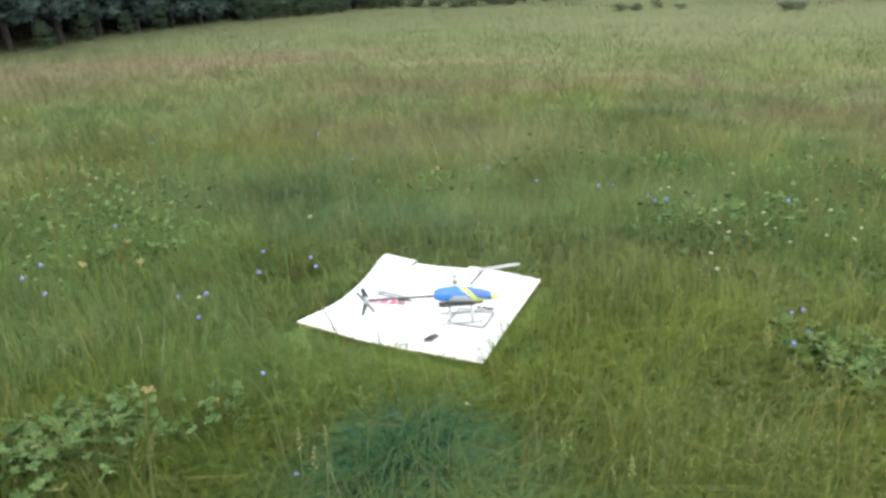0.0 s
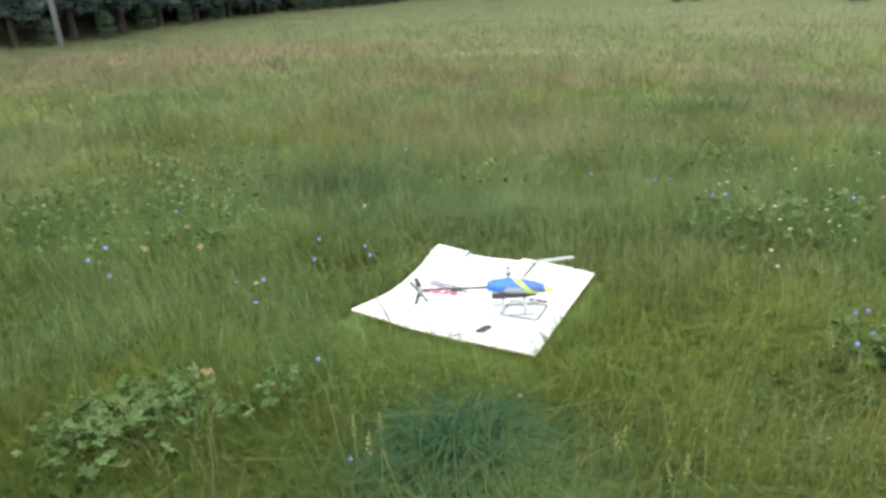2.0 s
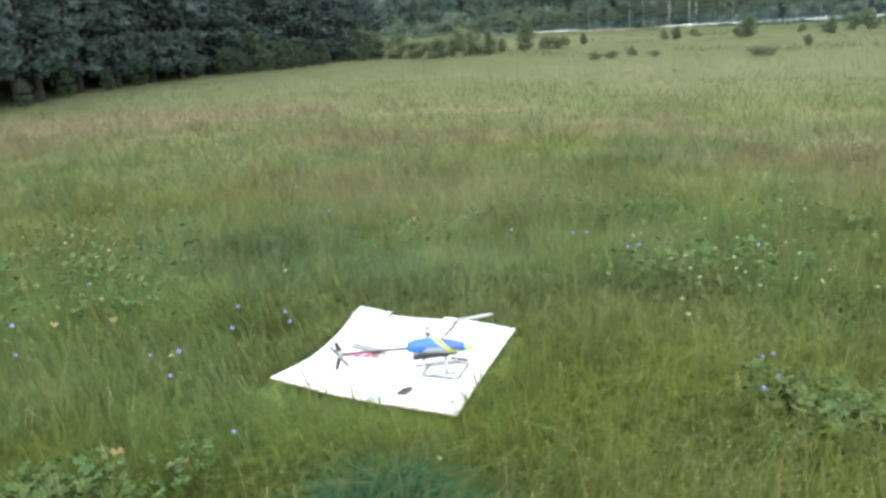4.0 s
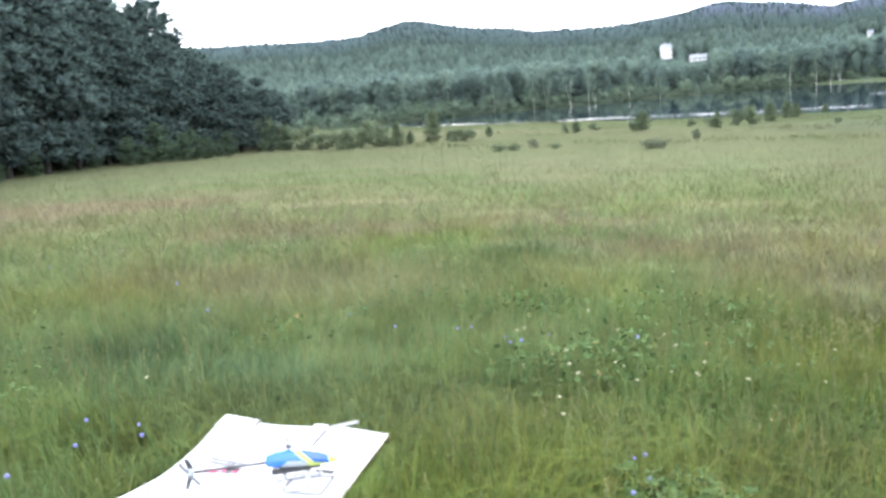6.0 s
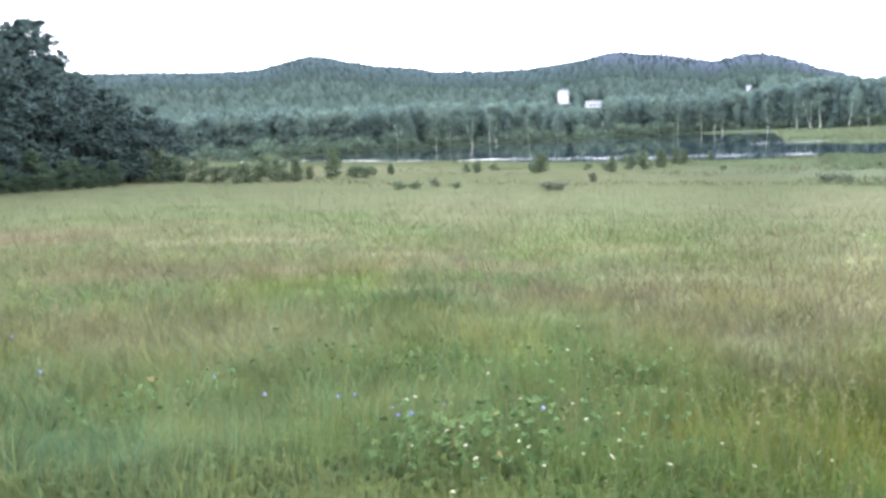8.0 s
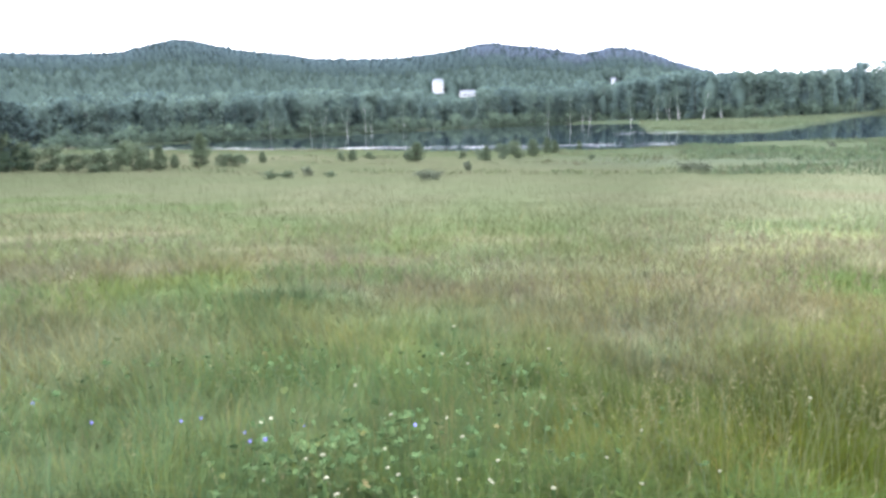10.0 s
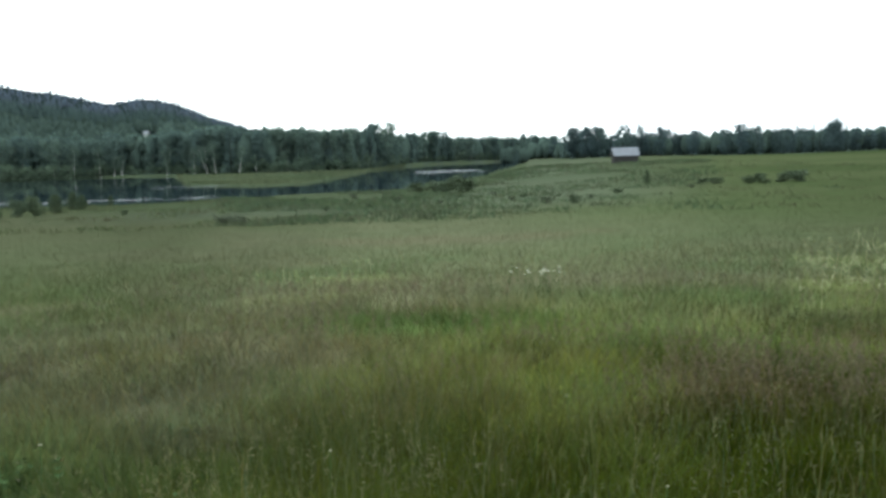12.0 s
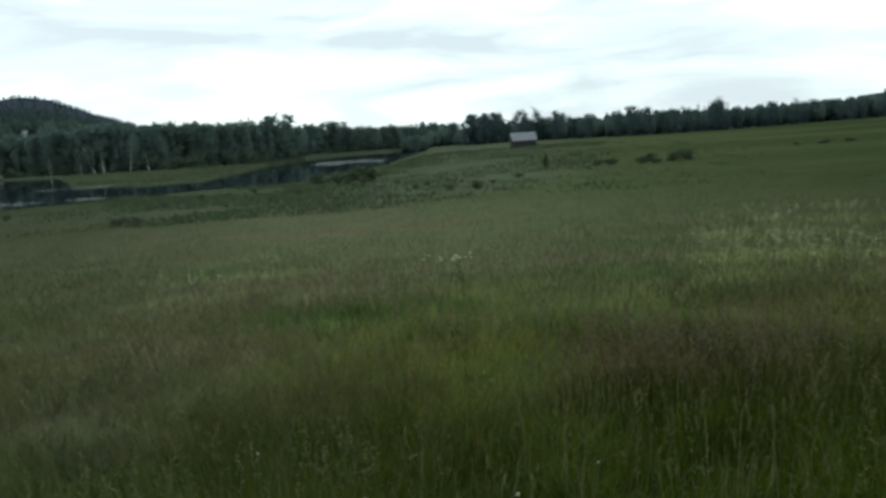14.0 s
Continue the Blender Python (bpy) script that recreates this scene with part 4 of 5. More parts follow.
woods("hill_forest", 12500, -60, 30, 120, 2700, 7, 13, 6, "hazy blue-green wooded hillside of spruce and birch", 0.8)
woods("meadow_edge_forest", 2200, 34, 92, 8, 480, 5.5, 9.5, 8, "dark mixed wood behind the far meadow edge", 0.95)


def tussocks(name, n, seed, b0, b1, grow, label):
    """Rough knee-high tufts and herbs on the damp ground towards the river."""
    r = np.random.RandomState(seed)
    b = b0 + (b1 - b0) * r.rand(n)
    far = np.minimum(np.interp(b, B_N, V_N), np.interp(b, (32, 36, 44, 60), (150, 260, 250, 180))) * 0.97
    d = far - (far - 38) * r.rand(n) ** 1.3
    x, y = d * np.sin(np.radians(b)), d * np.cos(np.radians(b))
    keep = vnoise(x, y, 9) > 0.42
    x, y, d = x[keep], y[keep], d[keep]
    n, k = len(x), 12
    size = (0.12 + 0.26 * r.rand(n)) * (0.6 + d / 150) * grow
    cx, cy = np.repeat(x, k) + r.normal(0, 1, n * k) * np.repeat(size, k) * 1.5, np.repeat(y, k) + r.normal(0, 1, n * k) * np.repeat(size, k) * 1.5
    base = np.stack([cx, cy, terrain(cx, cy) - 0.05], 1)
    way = np.stack([r.normal(0, 0.5, n * k), r.normal(0, 0.5, n * k), np.ones(n * k)], 1)
    way /= np.linalg.norm(way, axis=1, keepdims=True)
    v, q = kites(base, way, np.repeat(size, k) * (0.5 + 0.6 * r.rand(n * k)), np.repeat(size, k) * 0.2, r)
    kinds = np.array(((0.085, 0.112, 0.060), (0.095, 0.110, 0.058), (0.105, 0.104, 0.062), (0.120, 0.145, 0.070)))
    col = np.repeat(kinds[r.randint(4, size=n)], k, 0) * (0.8 + 0.4 * r.rand(n * k, 1))
    col = col * (np.array((0.98, 1.12, 1.18)) if grow > 1 else 1.0)
    me = mesh_np(name, v, q, None, MAT_SWARD, np.repeat(col, 4, 0))
    return tagged(new(name, me), label, "tussock grass", "", "stuff")


tussocks("tussock_grass", 3000, 9, -30, 58, 1.0, "rough brownish green tussocks on the damp river meadow")
tussocks("sedge_tussocks", 2800, 19, 14, 48, 1.35, "blue-green sedge tussocks on the damp river meadow")


def reeds():
    """Low reeds and sedge on the flat spit across the river."""
    r = np.random.RandomState(29)
    n = 9000
    b = 11 + 16 * r.rand(n)
    d0, d1 = np.interp(b, B_F, V_F), np.interp(b, B_T, V_T)
    d = d0 + 1 + (d1 - d0 - 1) * r.rand(n) ** 1.3
    x, y = d * np.sin(np.radians(b)), d * np.cos(np.radians(b))
    way = np.stack([r.normal(0, 0.25, n), r.normal(0, 0.25, n), np.ones(n)], 1)
    way /= np.linalg.norm(way, axis=1, keepdims=True)
    h = (0.35 + 0.4 * r.rand(n)) * (0.5 + 0.9 * vnoise(x, y, 14))
    v, q = kites(np.stack([x, y, terrain(x, y) - 0.05], 1), way, h, 0.5 * h, r)
    mix = vnoise(x, y, 20)[:, None]
    col = (np.array((0.118, 0.156, 0.086)) * (1 - mix) + np.array((0.150, 0.164, 0.094)) * mix) * (0.8 + 0.4 * r.rand(n, 1))
    return tagged(new("reeds", mesh_np("reeds", v, q, None, MAT_SWARD, np.repeat(col, 4, 0))), "low green reeds on a flat spit across the river", "reeds", "", "stuff")


reeds()


# ---- buildings and the pole ----
def gable_house(name, m, wide, deep, wall_h, ridge_h, mats, label, category, windows=(), eaves=0.4, chimney=True):
    """Walls, two roof slopes, windows with panes on the front; front faces -y."""
    ob = thing(name, m, label, category)
    bm = box(-wide / 2, -deep / 2, 0, wide / 2, deep / 2, wall_h)
    part("wall", bm, mats[0], ob)
    for sy in (-1, 1):
        bm = bmesh.new()
        gable = [(sy * wide / 2, -deep / 2, wall_h), (sy * wide / 2, deep / 2, wall_h), (sy * wide / 2, 0, ridge_h)]
        back = [(x - sy * 0.2, y, z) for x, y, z in gable]
        vs = [bm.verts.new(p) for p in gable + back]
        for f in ((0, 1, 2), (5, 4, 3), (0, 3, 4, 1), (1, 4, 5, 2), (2, 5, 3, 0)):
            bm.faces.new([vs[i] for i in f])
        bmesh.ops.recalc_face_normals(bm, faces=bm.faces[:])
        part("gable", bm, mats[0], ob)
    rise = (ridge_h - wall_h) / (deep / 2)
    for sy in (-1, 1):
        bm = bmesh.new()
        y1, z1 = sy * (deep / 2 + eaves), wall_h - eaves * rise
        for dz in (0.02, 0.2):
            for x in (-wide / 2 - eaves, wide / 2 + eaves):
                bm.verts.new((x, y1, z1 + dz)), bm.verts.new((x, 0, ridge_h + dz))
        bmesh.ops.convex_hull(bm, input=bm.verts[:])
        part("roof_slope", bm, mats[1], ob)
    for x, z, w, h in windows:
        fr = part("window", box(x - w / 2, -deep / 2 - 0.06, z, x + w / 2, -deep / 2 + 0.05, z + h), MAT_WHITE, ob)
        part("pane", box(x - w / 2 + 0.08, -deep / 2 - 0.075, z + 0.08, x + w / 2 - 0.08, -deep / 2 - 0.062, z + h - 0.08), MAT_PANE, fr)
    if chimney:
        part("chimney", box(-0.4, 0.3, ridge_h - 0.6, 0.4, 1.0, ridge_h + 1.0), mats[1], ob)
    return ob


bx, by, bz = at_bearing(42.55, 215)
barn = gable_house("barn", pose(bx, by, bz - 0.1, 0, 0, -42.7 + 12), 6.2, 4.4, 2.1, 3.9, (MAT_BARN, MAT_TIN), "weathered grey timber barn with a pale metal roof", "barn", (), 0.35, False)
part("barn_door", box(-0.9, -2.26, 0.05, 0.9, -2.205, 1.8), MAT_BARN, barn)
hx, hy, hz = at_bearing(*HOUSE_SPOTS[0])
gable_house("house", pose(hx, hy, hz - 0.2, 0, 0, 3.2 + 25), 6.6, 5.8, 8.0, 10.8, (MAT_WHITE, MAT_TIN), "white two-storey wooden house among trees on the hillside", "house", ((-2, 5.4, 1.1, 1.4), (0.2, 5.4, 1.1, 1.4), (2.2, 5.4, 1.1, 1.4), (-2, 2.4, 1.1, 1.4), (2.2, 2.4, 1.1, 1.4)))
hx, hy, hz = at_bearing(*HOUSE_SPOTS[1])
gable_house("house", pose(hx, hy, hz - 0.2, 0, 0, 1.1 + 18), 10.5, 6.5, 2.2, 4.4, (MAT_WHITE, MAT_TIN), "low white house with a pale roof on the hillside", "house", ((-3, 0.6, 1.0, 1.1), (0, 0.6, 1.0, 1.1), (3, 0.6, 1.0, 1.1)))
hx, hy, hz = at_bearing(*HOUSE_SPOTS[2])
gable_house("cottage", pose(hx, hy, hz - 0.2, 0, 0, -9.2), 3.6, 3.2, 3.4, 5.0, (MAT_WHITE, MAT_TIN), "tiny white cottage between trees on the hillside", "house", ((-0.8, 1.6, 0.8, 1.0), (0.8, 1.6, 0.8, 1.0)), 0.3, False)
px, py, pz = at_bearing(-55.9, 21.1)
pole = tagged(part("utility_pole", tube_bm([(0, 0, -0.3), (0, 0, 3.5), (0, 0, 7.5)], (0.065, 0.06, 0.055), 14), MAT_POLE), "grey weathered wooden utility pole before dark pines", "pole")
pole.matrix_world = pose(px, py, pz)


# ---- the sheet of cardboard and the model helicopter ----
MAT_CARD = plain("white_card", (0.44, 0.45, 0.47), 0.8, 0, 0.15, 0.05, 5)
MAT_KRAFT = plain("brown_card", (0.42, 0.29, 0.17), 0.9, 0, 0.1, 0.12, 12)
MAT_INK_AND_GAP = plain("dark_ink_and_gap", (0.016, 0.016, 0.018), 0.8, 0, 0.2, 0.1, 20)
MAT_LINE = plain("grey_ink_and_crease", (0.11, 0.11, 0.13), 0.8, 0, 0.2, 0.1, 20)
MAT_REDINK = plain("red_ink", (0.36, 0.03, 0.09), 0.7, 0, 0.2, 0.1, 20)
BOARD = ((-1.985, 2.575), (-1.092, 2.595), (-1.200, 3.575), (-2.115, 3.565))


def board_point(u, v):
    """u along the near edge from its left end, v from the near edge to the far one; both 0 to 1."""
    a, b, c, d = (Vector(p) for p in BOARD)
    p = (a * (1 - u) + b * u) * (1 - v) + (d * (1 - u) + c * u) * v
    z = gz(p.x, p.y) + 0.035
    z += 0.03 * max(0, 1 - (u + v) / 0.35) + 0.008 * max(0, 1 - ((1 - v) + u) / 0.3) + 0.006 * math.sin(u * 7 + v * 3) * (0.3 + v)
    return Vector((p.x, p.y, z))


def card_panel(u0, u1, v0, v1, cut=None, thick=0.006):
    """A panel of the flattened box, bent to the ground, with a softly curved outline where cut asks for it."""
    bm = bmesh.new()
    nu, nv = max(2, int((u1 - u0) * 24)), max(2, int((v1 - v0) * 24))
    top, low = {}, {}
    for i in range(nu + 1):
        for j in range(nv + 1):
            u, v = u0 + (u1 - u0) * i / nu, v0 + (v1 - v0) * j / nv
            if cut:
                u, v = cut(u, v)
            p = board_point(u, v)
            top[i, j], low[i, j] = bm.verts.new(p), bm.verts.new(p - Vector((0, 0, thick)))
    for i in range(nu):
        for j in range(nv):
            bm.faces.new((top[i, j], top[i + 1, j], top[i + 1, j + 1], top[i, j + 1]))
            bm.faces.new((low[i, j + 1], low[i + 1, j + 1], low[i + 1, j], low[i, j]))
    rim = [(i, 0) for i in range(nu)] + [(nu, j) for j in range(nv)] + [(i, nv) for i in range(nu, 0, -1)] + [(0, j) for j in range(nv, 0, -1)]
    side = []
    for a, b in zip(rim, rim[1:] + rim[:1]):
        side.append(bm.faces.new((low[a], low[b], top[b], top[a])))
    for f in side:
        f.material_index = 1
    return bm


def two_tone(ob):
    ob.data.materials.append(MAT_KRAFT)
    return ob


def ink(name, points, mat, parent, label=""):
    """A flat coloured patch laid 4 mm above the card and bent with it; points in board u, v."""
    bm = bmesh.new()
    lift = Vector((0, 0, 0.0045))
    if len(points) == 4:
        a, b, c, d = (Vector(p) for p in points)
        n = 12
        rows = [[bm.verts.new(board_point(*((a * (1 - s) + b * s) * (1 - t) + (d * (1 - s) + c * s) * t)) + lift) for t in [k / n for k in range(n + 1)]] for s in [k / n for k in range(n + 1)]]
        for p, q in zip(rows, rows[1:]):
            for k in range(n):
                bm.faces.new((p[k], q[k], q[k + 1], p[k + 1]))
    else:
        bm.faces.new([bm.verts.new(board_point(u, v) + lift) for u, v in points])
    return part(name, bm, mat, parent, label)


def left_edge(u, v):
    """The left side runs in, in two bends, as the panel there is folded."""
    inset = 0.055 * math.sin(math.pi * min(1, max(0, (v - 0.0) / 0.9))) if u < 0.12 else 0
    return u + inset * (1 - u / 0.12 if u < 0.12 else 0), v


card = thing("cardboard_sheet", Matrix(), "flattened white cardboard box lying on trampled grass", "cardboard")
two_tone(part("panel", card_panel(0.0, 0.22, 0.0, 1.0, left_edge), MAT_CARD, card))
two_tone(part("panel", card_panel(0.222, 0.655, 0.0, 0.965), MAT_CARD, card))
two_tone(part("panel", card_panel(0.657, 1.0, 0.005, 0.99), MAT_CARD, card))
two_tone(part("flap", card_panel(0.56, 0.652, 0.86, 1.0), MAT_CARD, card))
# slits are dark strips: the shade in the gaps put in as colour
ink("slit", [(0.648, 0.66), (0.660, 0.66), (0.668, 0.99), (0.648, 0.99)], MAT_INK_AND_GAP, card)
ink("slit", [(0.214, 0.90), (0.226, 0.90), (0.230, 0.985), (0.212, 0.985)], MAT_INK_AND_GAP, card)
for k in range(4):
    u = 0.214 + k * 0.049
    ink("logo_shape", [(u, 0.365 + 0.012 * k), (u + 0.037, 0.372 + 0.012 * k), (u + 0.045, 0.42 + 0.012 * k), (u + 0.012, 0.415 + 0.012 * k)] if k != 3 else [(u, 0.40), (u + 0.045, 0.41), (u + 0.03, 0.46)], MAT_REDINK, card, "pinkish red printed block")
ink("print_line", [(0.19, 0.502), (0.40, 0.497), (0.40, 0.520), (0.19, 0.525)], MAT_LINE, card)
ink("print_line", [(0.20, 0.468), (0.37, 0.463), (0.37, 0.483), (0.20, 0.488)], MAT_LINE, card)
ink("print_tag", [(0.78, 0.500), (0.88, 0.500), (0.88, 0.526), (0.78, 0.526)], MAT_INK_AND_GAP, card)
FRAME = [(0.70, 0.30), (0.895, 0.31), (0.895, 0.475), (0.70, 0.47)]
for (ua, va), (ub, vb) in zip(FRAME, FRAME[1:] + FRAME[:1]):
    n = Vector((vb - va, ua - ub)).normalized() * 0.007
    ink("print_line", [(ua + n.x, va + n.y), (ub + n.x, vb + n.y), (ub - n.x, vb - n.y), (ua - n.x, va - n.y)], MAT_LINE, card)
# no hole is cut; a dark patch gives its shade
ink("hand_hole", [(0.685 + 0.024 * math.copysign(abs(math.cos(a)) ** 0.6, math.cos(a)) + 0.016 * math.sin(a), 0.135 + 0.042 * math.copysign(abs(math.sin(a)) ** 0.6, math.sin(a))) for a in [k * math.pi / 8 for k in range(16)]], MAT_INK_AND_GAP, card, "dark oval hand hole")
# creases as grey strips, their shade drawn in colour
ink("crease", [(0.02, 0.20), (0.034, 0.20), (0.229, 0.01), (0.211, 0.01)], MAT_LINE, card)
ink("crease", [(0.552, 0.01), (0.568, 0.01), (0.648, 0.07), (0.632, 0.07)], MAT_LINE, card)

MAT_BLUE = plain("blue_gloss", (0.02, 0.105, 0.36), 0.25, 0, 0.5, 0.08, 20)
MAT_YELLOW = plain("yellow_gloss", (0.34, 0.42, 0.06), 0.3, 0, 0.5, 0.08, 20)
MAT_SILVER = plain("silver_paint", (0.26, 0.29, 0.31), 0.3, 0.1, 0.5, 0.06, 20)
MAT_BLACK = plain("black_plastic", (0.02, 0.02, 0.022), 0.45, 0, 0.4, 0.2, 30)
MAT_CARBON = plain("carbon_tube", (0.035, 0.035, 0.04), 0.35, 0, 0.5, 0.2, 40)
MAT_BLADE = plain("grey_blade", (0.11, 0.115, 0.12), 0.6, 0, 0.5, 0.1, 15)
MAT_SKID = plain("white_plastic", (0.30, 0.31, 0.32), 0.4, 0, 0.5, 0.05, 20)


def canopy_bm(rows, x0, x1):
    """A teardrop shell along x out of rings of (x, centre height, half width, half height)."""
    bm = bmesh.new()
    rings = []
    n = 44
    for i in range(49):
        x = x0 + (x1 - x0) * i / 48
        c, w, h = (np.interp(x, [r[0] for r in rows], [r[k] for r in rows]) for k in (1, 2, 3))
        rings.append([bm.verts.new((x, w * math.cos(a), c + h * math.sin(a) * (1.0 if math.sin(a) > 0 else 0.85))) for a in [2 * math.pi * k / n for k in range(n)]])
    for p, q in zip(rings, rings[1:]):
        for k in range(n):
            bm.faces.new((p[k], p[(k + 1) % n], q[(k + 1) % n], q[k]))
    bm.faces.new(rings[0]), bm.faces.new(rings[-1])
    bmesh.ops.recalc_face_normals(bm, faces=bm.faces[:])
    for f in bm.faces:
        f.smooth = True
    return bm


def helicopter():
    hx, hy = -1.358, 2.962
    ob = thing("model_helicopter", pose(hx, hy, board_point(0.72, 0.37).z + 0.001, 0, 0, 90 - 62) @ Matrix.Scale(0.94, 4), "small blue, yellow and silver radio-controlled helicopter on skids", "toy helicopter")
    rows = [(-0.125, 0.128, 0.022, 0.026), (-0.09, 0.130, 0.036, 0.037), (-0.03, 0.130, 0.043, 0.043), (0.04, 0.124, 0.044, 0.042), (0.10, 0.113, 0.037, 0.035), (0.15, 0.102, 0.025, 0.023), (0.188, 0.094, 0.006, 0.006)]
    canopy = canopy_bm(rows, -0.125, 0.188)
    for f in canopy.faces:
        c = f.calc_center_median()
        mid = np.interp(c.x, [r[0] for r in rows], [r[1] for r in rows])
        up = c.z - mid
        f.material_index = 0
        streak = 0.004 - 0.10 * (c.x - 0.02)
        # a lime stripe slants forward and down to a yellow chin; window ahead of it, silver belly behind
        slant = c.x - (0.040 - 1.3 * (up - 0.02))
        if c.x > 0.150 or (c.x > 0.055 and up < streak):
            f.material_index = 1
        elif abs(slant) < 0.014 and up > -0.012:
            f.material_index = 1
        elif up < streak and c.x > -0.06 + 1.2 * max(0, up + 0.02):
            f.material_index = 2
        elif slant > 0 and c.x < 0.14:
            f.material_index = 3
    cn = part("canopy", canopy, MAT_BLUE, ob, "glossy blue canopy with yellow nose and silver flank")
    for m in (MAT_YELLOW, MAT_SILVER, plain("canopy_window", (0.010, 0.06, 0.24), 0.12, 0, 0.6, 0.1, 20)):
        cn.data.materials.append(m)
    part("chassis", box(-0.105, -0.020, 0.068, 0.07, 0.020, 0.092, 0.005), MAT_BLACK, ob, "black frame under the canopy")
    part("battery", box(0.02, -0.016, 0.072, 0.11, 0.016, 0.094, 0.005), MAT_BLACK, ob)
    part("tail_boom", tube_bm([(-0.10, 0, 0.125), (-0.28, 0, 0.128), (-0.45, 0, 0.13)], (0.008, 0.0075, 0.007), 12), MAT_CARBON, ob)
    for s in (-1, 1):
        part("boom_strut", tube_bm([(-0.08, 0.022 * s, 0.07), (-0.2, 0.012 * s, 0.1), (-0.29, 0.004 * s, 0.122)], (0.003, 0.003, 0.003), 8), MAT_CARBON, ob)
    bm = box(-0.30, -0.05, 0.120, -0.268, 0.05, 0.123, 0.001)
    part("horizontal_fin", bm, MAT_BLACK, ob)
    bm = bmesh.new()
    outline = [(-0.43, 0.128), (-0.455, 0.19), (-0.475, 0.19), (-0.462, 0.13), (-0.485, 0.05), (-0.47, 0.045), (-0.445, 0.10)]
    a = [bm.verts.new((x, 0.011, z)) for x, z in outline]
    b = [bm.verts.new((x, 0.0145, z)) for x, z in outline]
    bm.faces.new(a), bm.faces.new(b[::-1])
    for i in range(len(a)):
        bm.faces.new((a[i], a[(i + 1) % len(a)], b[(i + 1) % len(a)], b[i]))
    bmesh.ops.recalc_face_normals(bm, faces=bm.faces[:])
    part("tail_fin", bm, MAT_CARBON, ob, "dark vertical tail fin")
    part("tail_gearbox", box(-0.462, -0.013, 0.118, -0.435, 0.013, 0.143, 0.004), MAT_SILVER, ob)
    tail = part("tail_rotor_hub", tube_bm([(-0.45, -0.014, 0.13), (-0.45, -0.026, 0.13)], (0.006, 0.006), 12), MAT_SILVER, ob)
    for s in (0, 180):
        bl = part("tail_rotor_blade", box(0.008, -0.024, -0.009, 0.068, -0.0225, 0.009, 0.0007), MAT_BLADE, tail)
        bl.matrix_basis = pose(-0.45, 0, 0.13, 0, 55 + s, 0)
    part("mast", tube_bm([(-0.02, 0, 0.15), (-0.02, 0, 0.235)], (0.004, 0.004), 12), MAT_SILVER, ob)
    head = part("rotor_head", box(-0.035, -0.012, 0.214, -0.005, 0.012, 0.236, 0.004), MAT_SILVER, ob)
    part("swashplate", tube_bm([(-0.02, 0, 0.186), (-0.02, 0, 0.194)], (0.018, 0.018), 20), MAT_BLACK, ob)
    for k in range(4):
        a = k * math.pi / 2 + 0.4
        part("control_link", tube_bm([(-0.02 + 0.017 * math.cos(a), 0.017 * math.sin(a), 0.19), (-0.02 + 0.014 * math.cos(a), 0.014 * math.sin(a), 0.222)], (0.0015, 0.0015), 6), MAT_SILVER, ob)
    for s in (0, 180):
        bm = bmesh.new()
        prof = [(0.02, -0.008, 0.008), (0.05, -0.010, 0.016), (0.07, -0.012, 0.021), (0.30, -0.012, 0.021), (0.325, -0.009, 0.015)]
        top = [(bm.verts.new((x, y0, 0.0005)), bm.verts.new((x, y0 * 0.2, 0.003)), bm.verts.new((x, y1, 0.0))) for x, y0, y1 in prof]
        lo = [(bm.verts.new((x, y0, -0.0005)), bm.verts.new((x, y0 * 0.2, -0.002)), bm.verts.new((x, y1, -0.001))) for x, y0, y1 in prof]
        for p, q in zip(top, top[1:]):
            for k in range(2):
                bm.faces.new((p[k], q[k], q[k + 1], p[k + 1]))
        for p, q in zip(lo, lo[1:]):
            for k in range(2):
                bm.faces.new((p[k + 1], q[k + 1], q[k], p[k]))
        for i in range(len(prof) - 1):
            bm.faces.new((top[i][0], lo[i][0], lo[i + 1][0], top[i + 1][0]))
            bm.faces.new((top[i + 1][2], lo[i + 1][2], lo[i][2], top[i][2]))
        bm.faces.new((top[-1][0], lo[-1][0], lo[-1][1], top[-1][1])), bm.faces.new((top[-1][1], lo[-1][1], lo[-1][2], top[-1][2]))
        bl = part("rotor_blade", bm, MAT_BLADE, head, "slim grey main rotor blade at rest")
        bl.matrix_basis = pose(-0.02, 0, 0.227, 4, 0, 12 + s)
    for s in (-1, 1):
        part("skid", tube_bm([(-0.105, 0.062 * s, 0.006), (-0.09, 0.062 * s, 0.0045), (0.085, 0.062 * s, 0.0045), (0.108, 0.062 * s, 0.016)], (0.0065,) * 4, 10), MAT_SKID, ob)
        for x in (-0.055, 0.05):
            part("skid_strut", tube_bm([(x, 0.02 * s, 0.066), (x, 0.045 * s, 0.055), (x, 0.062 * s, 0.006)], (0.008, 0.008, 0.007), 8), MAT_SKID, ob)
    return ob


helicopter()


# ---- flowers and broad leaves ----
MAT_STEM = plain("green_stem", (0.06, 0.11, 0.03), 0.8, 0, 0.2, 0.2, 30)
MAT_BLUEBELL = plain("violet_blue_petal", (0.14, 0.14, 0.34), 0.7, 0, 0.3, 0.12, 40)
MAT_YELLOWPETAL = plain("yellow_petal", (0.21, 0.21, 0.05), 0.7, 0, 0.3, 0.12, 40)
MAT_WHITEPETAL = plain("white_petal", (0.55, 0.55, 0.42), 0.7, 0, 0.3, 0.08, 40)
MAT_SEED = plain("dry_seed", (0.22, 0.20, 0.09), 0.8, 0, 0.1, 0.2, 40)


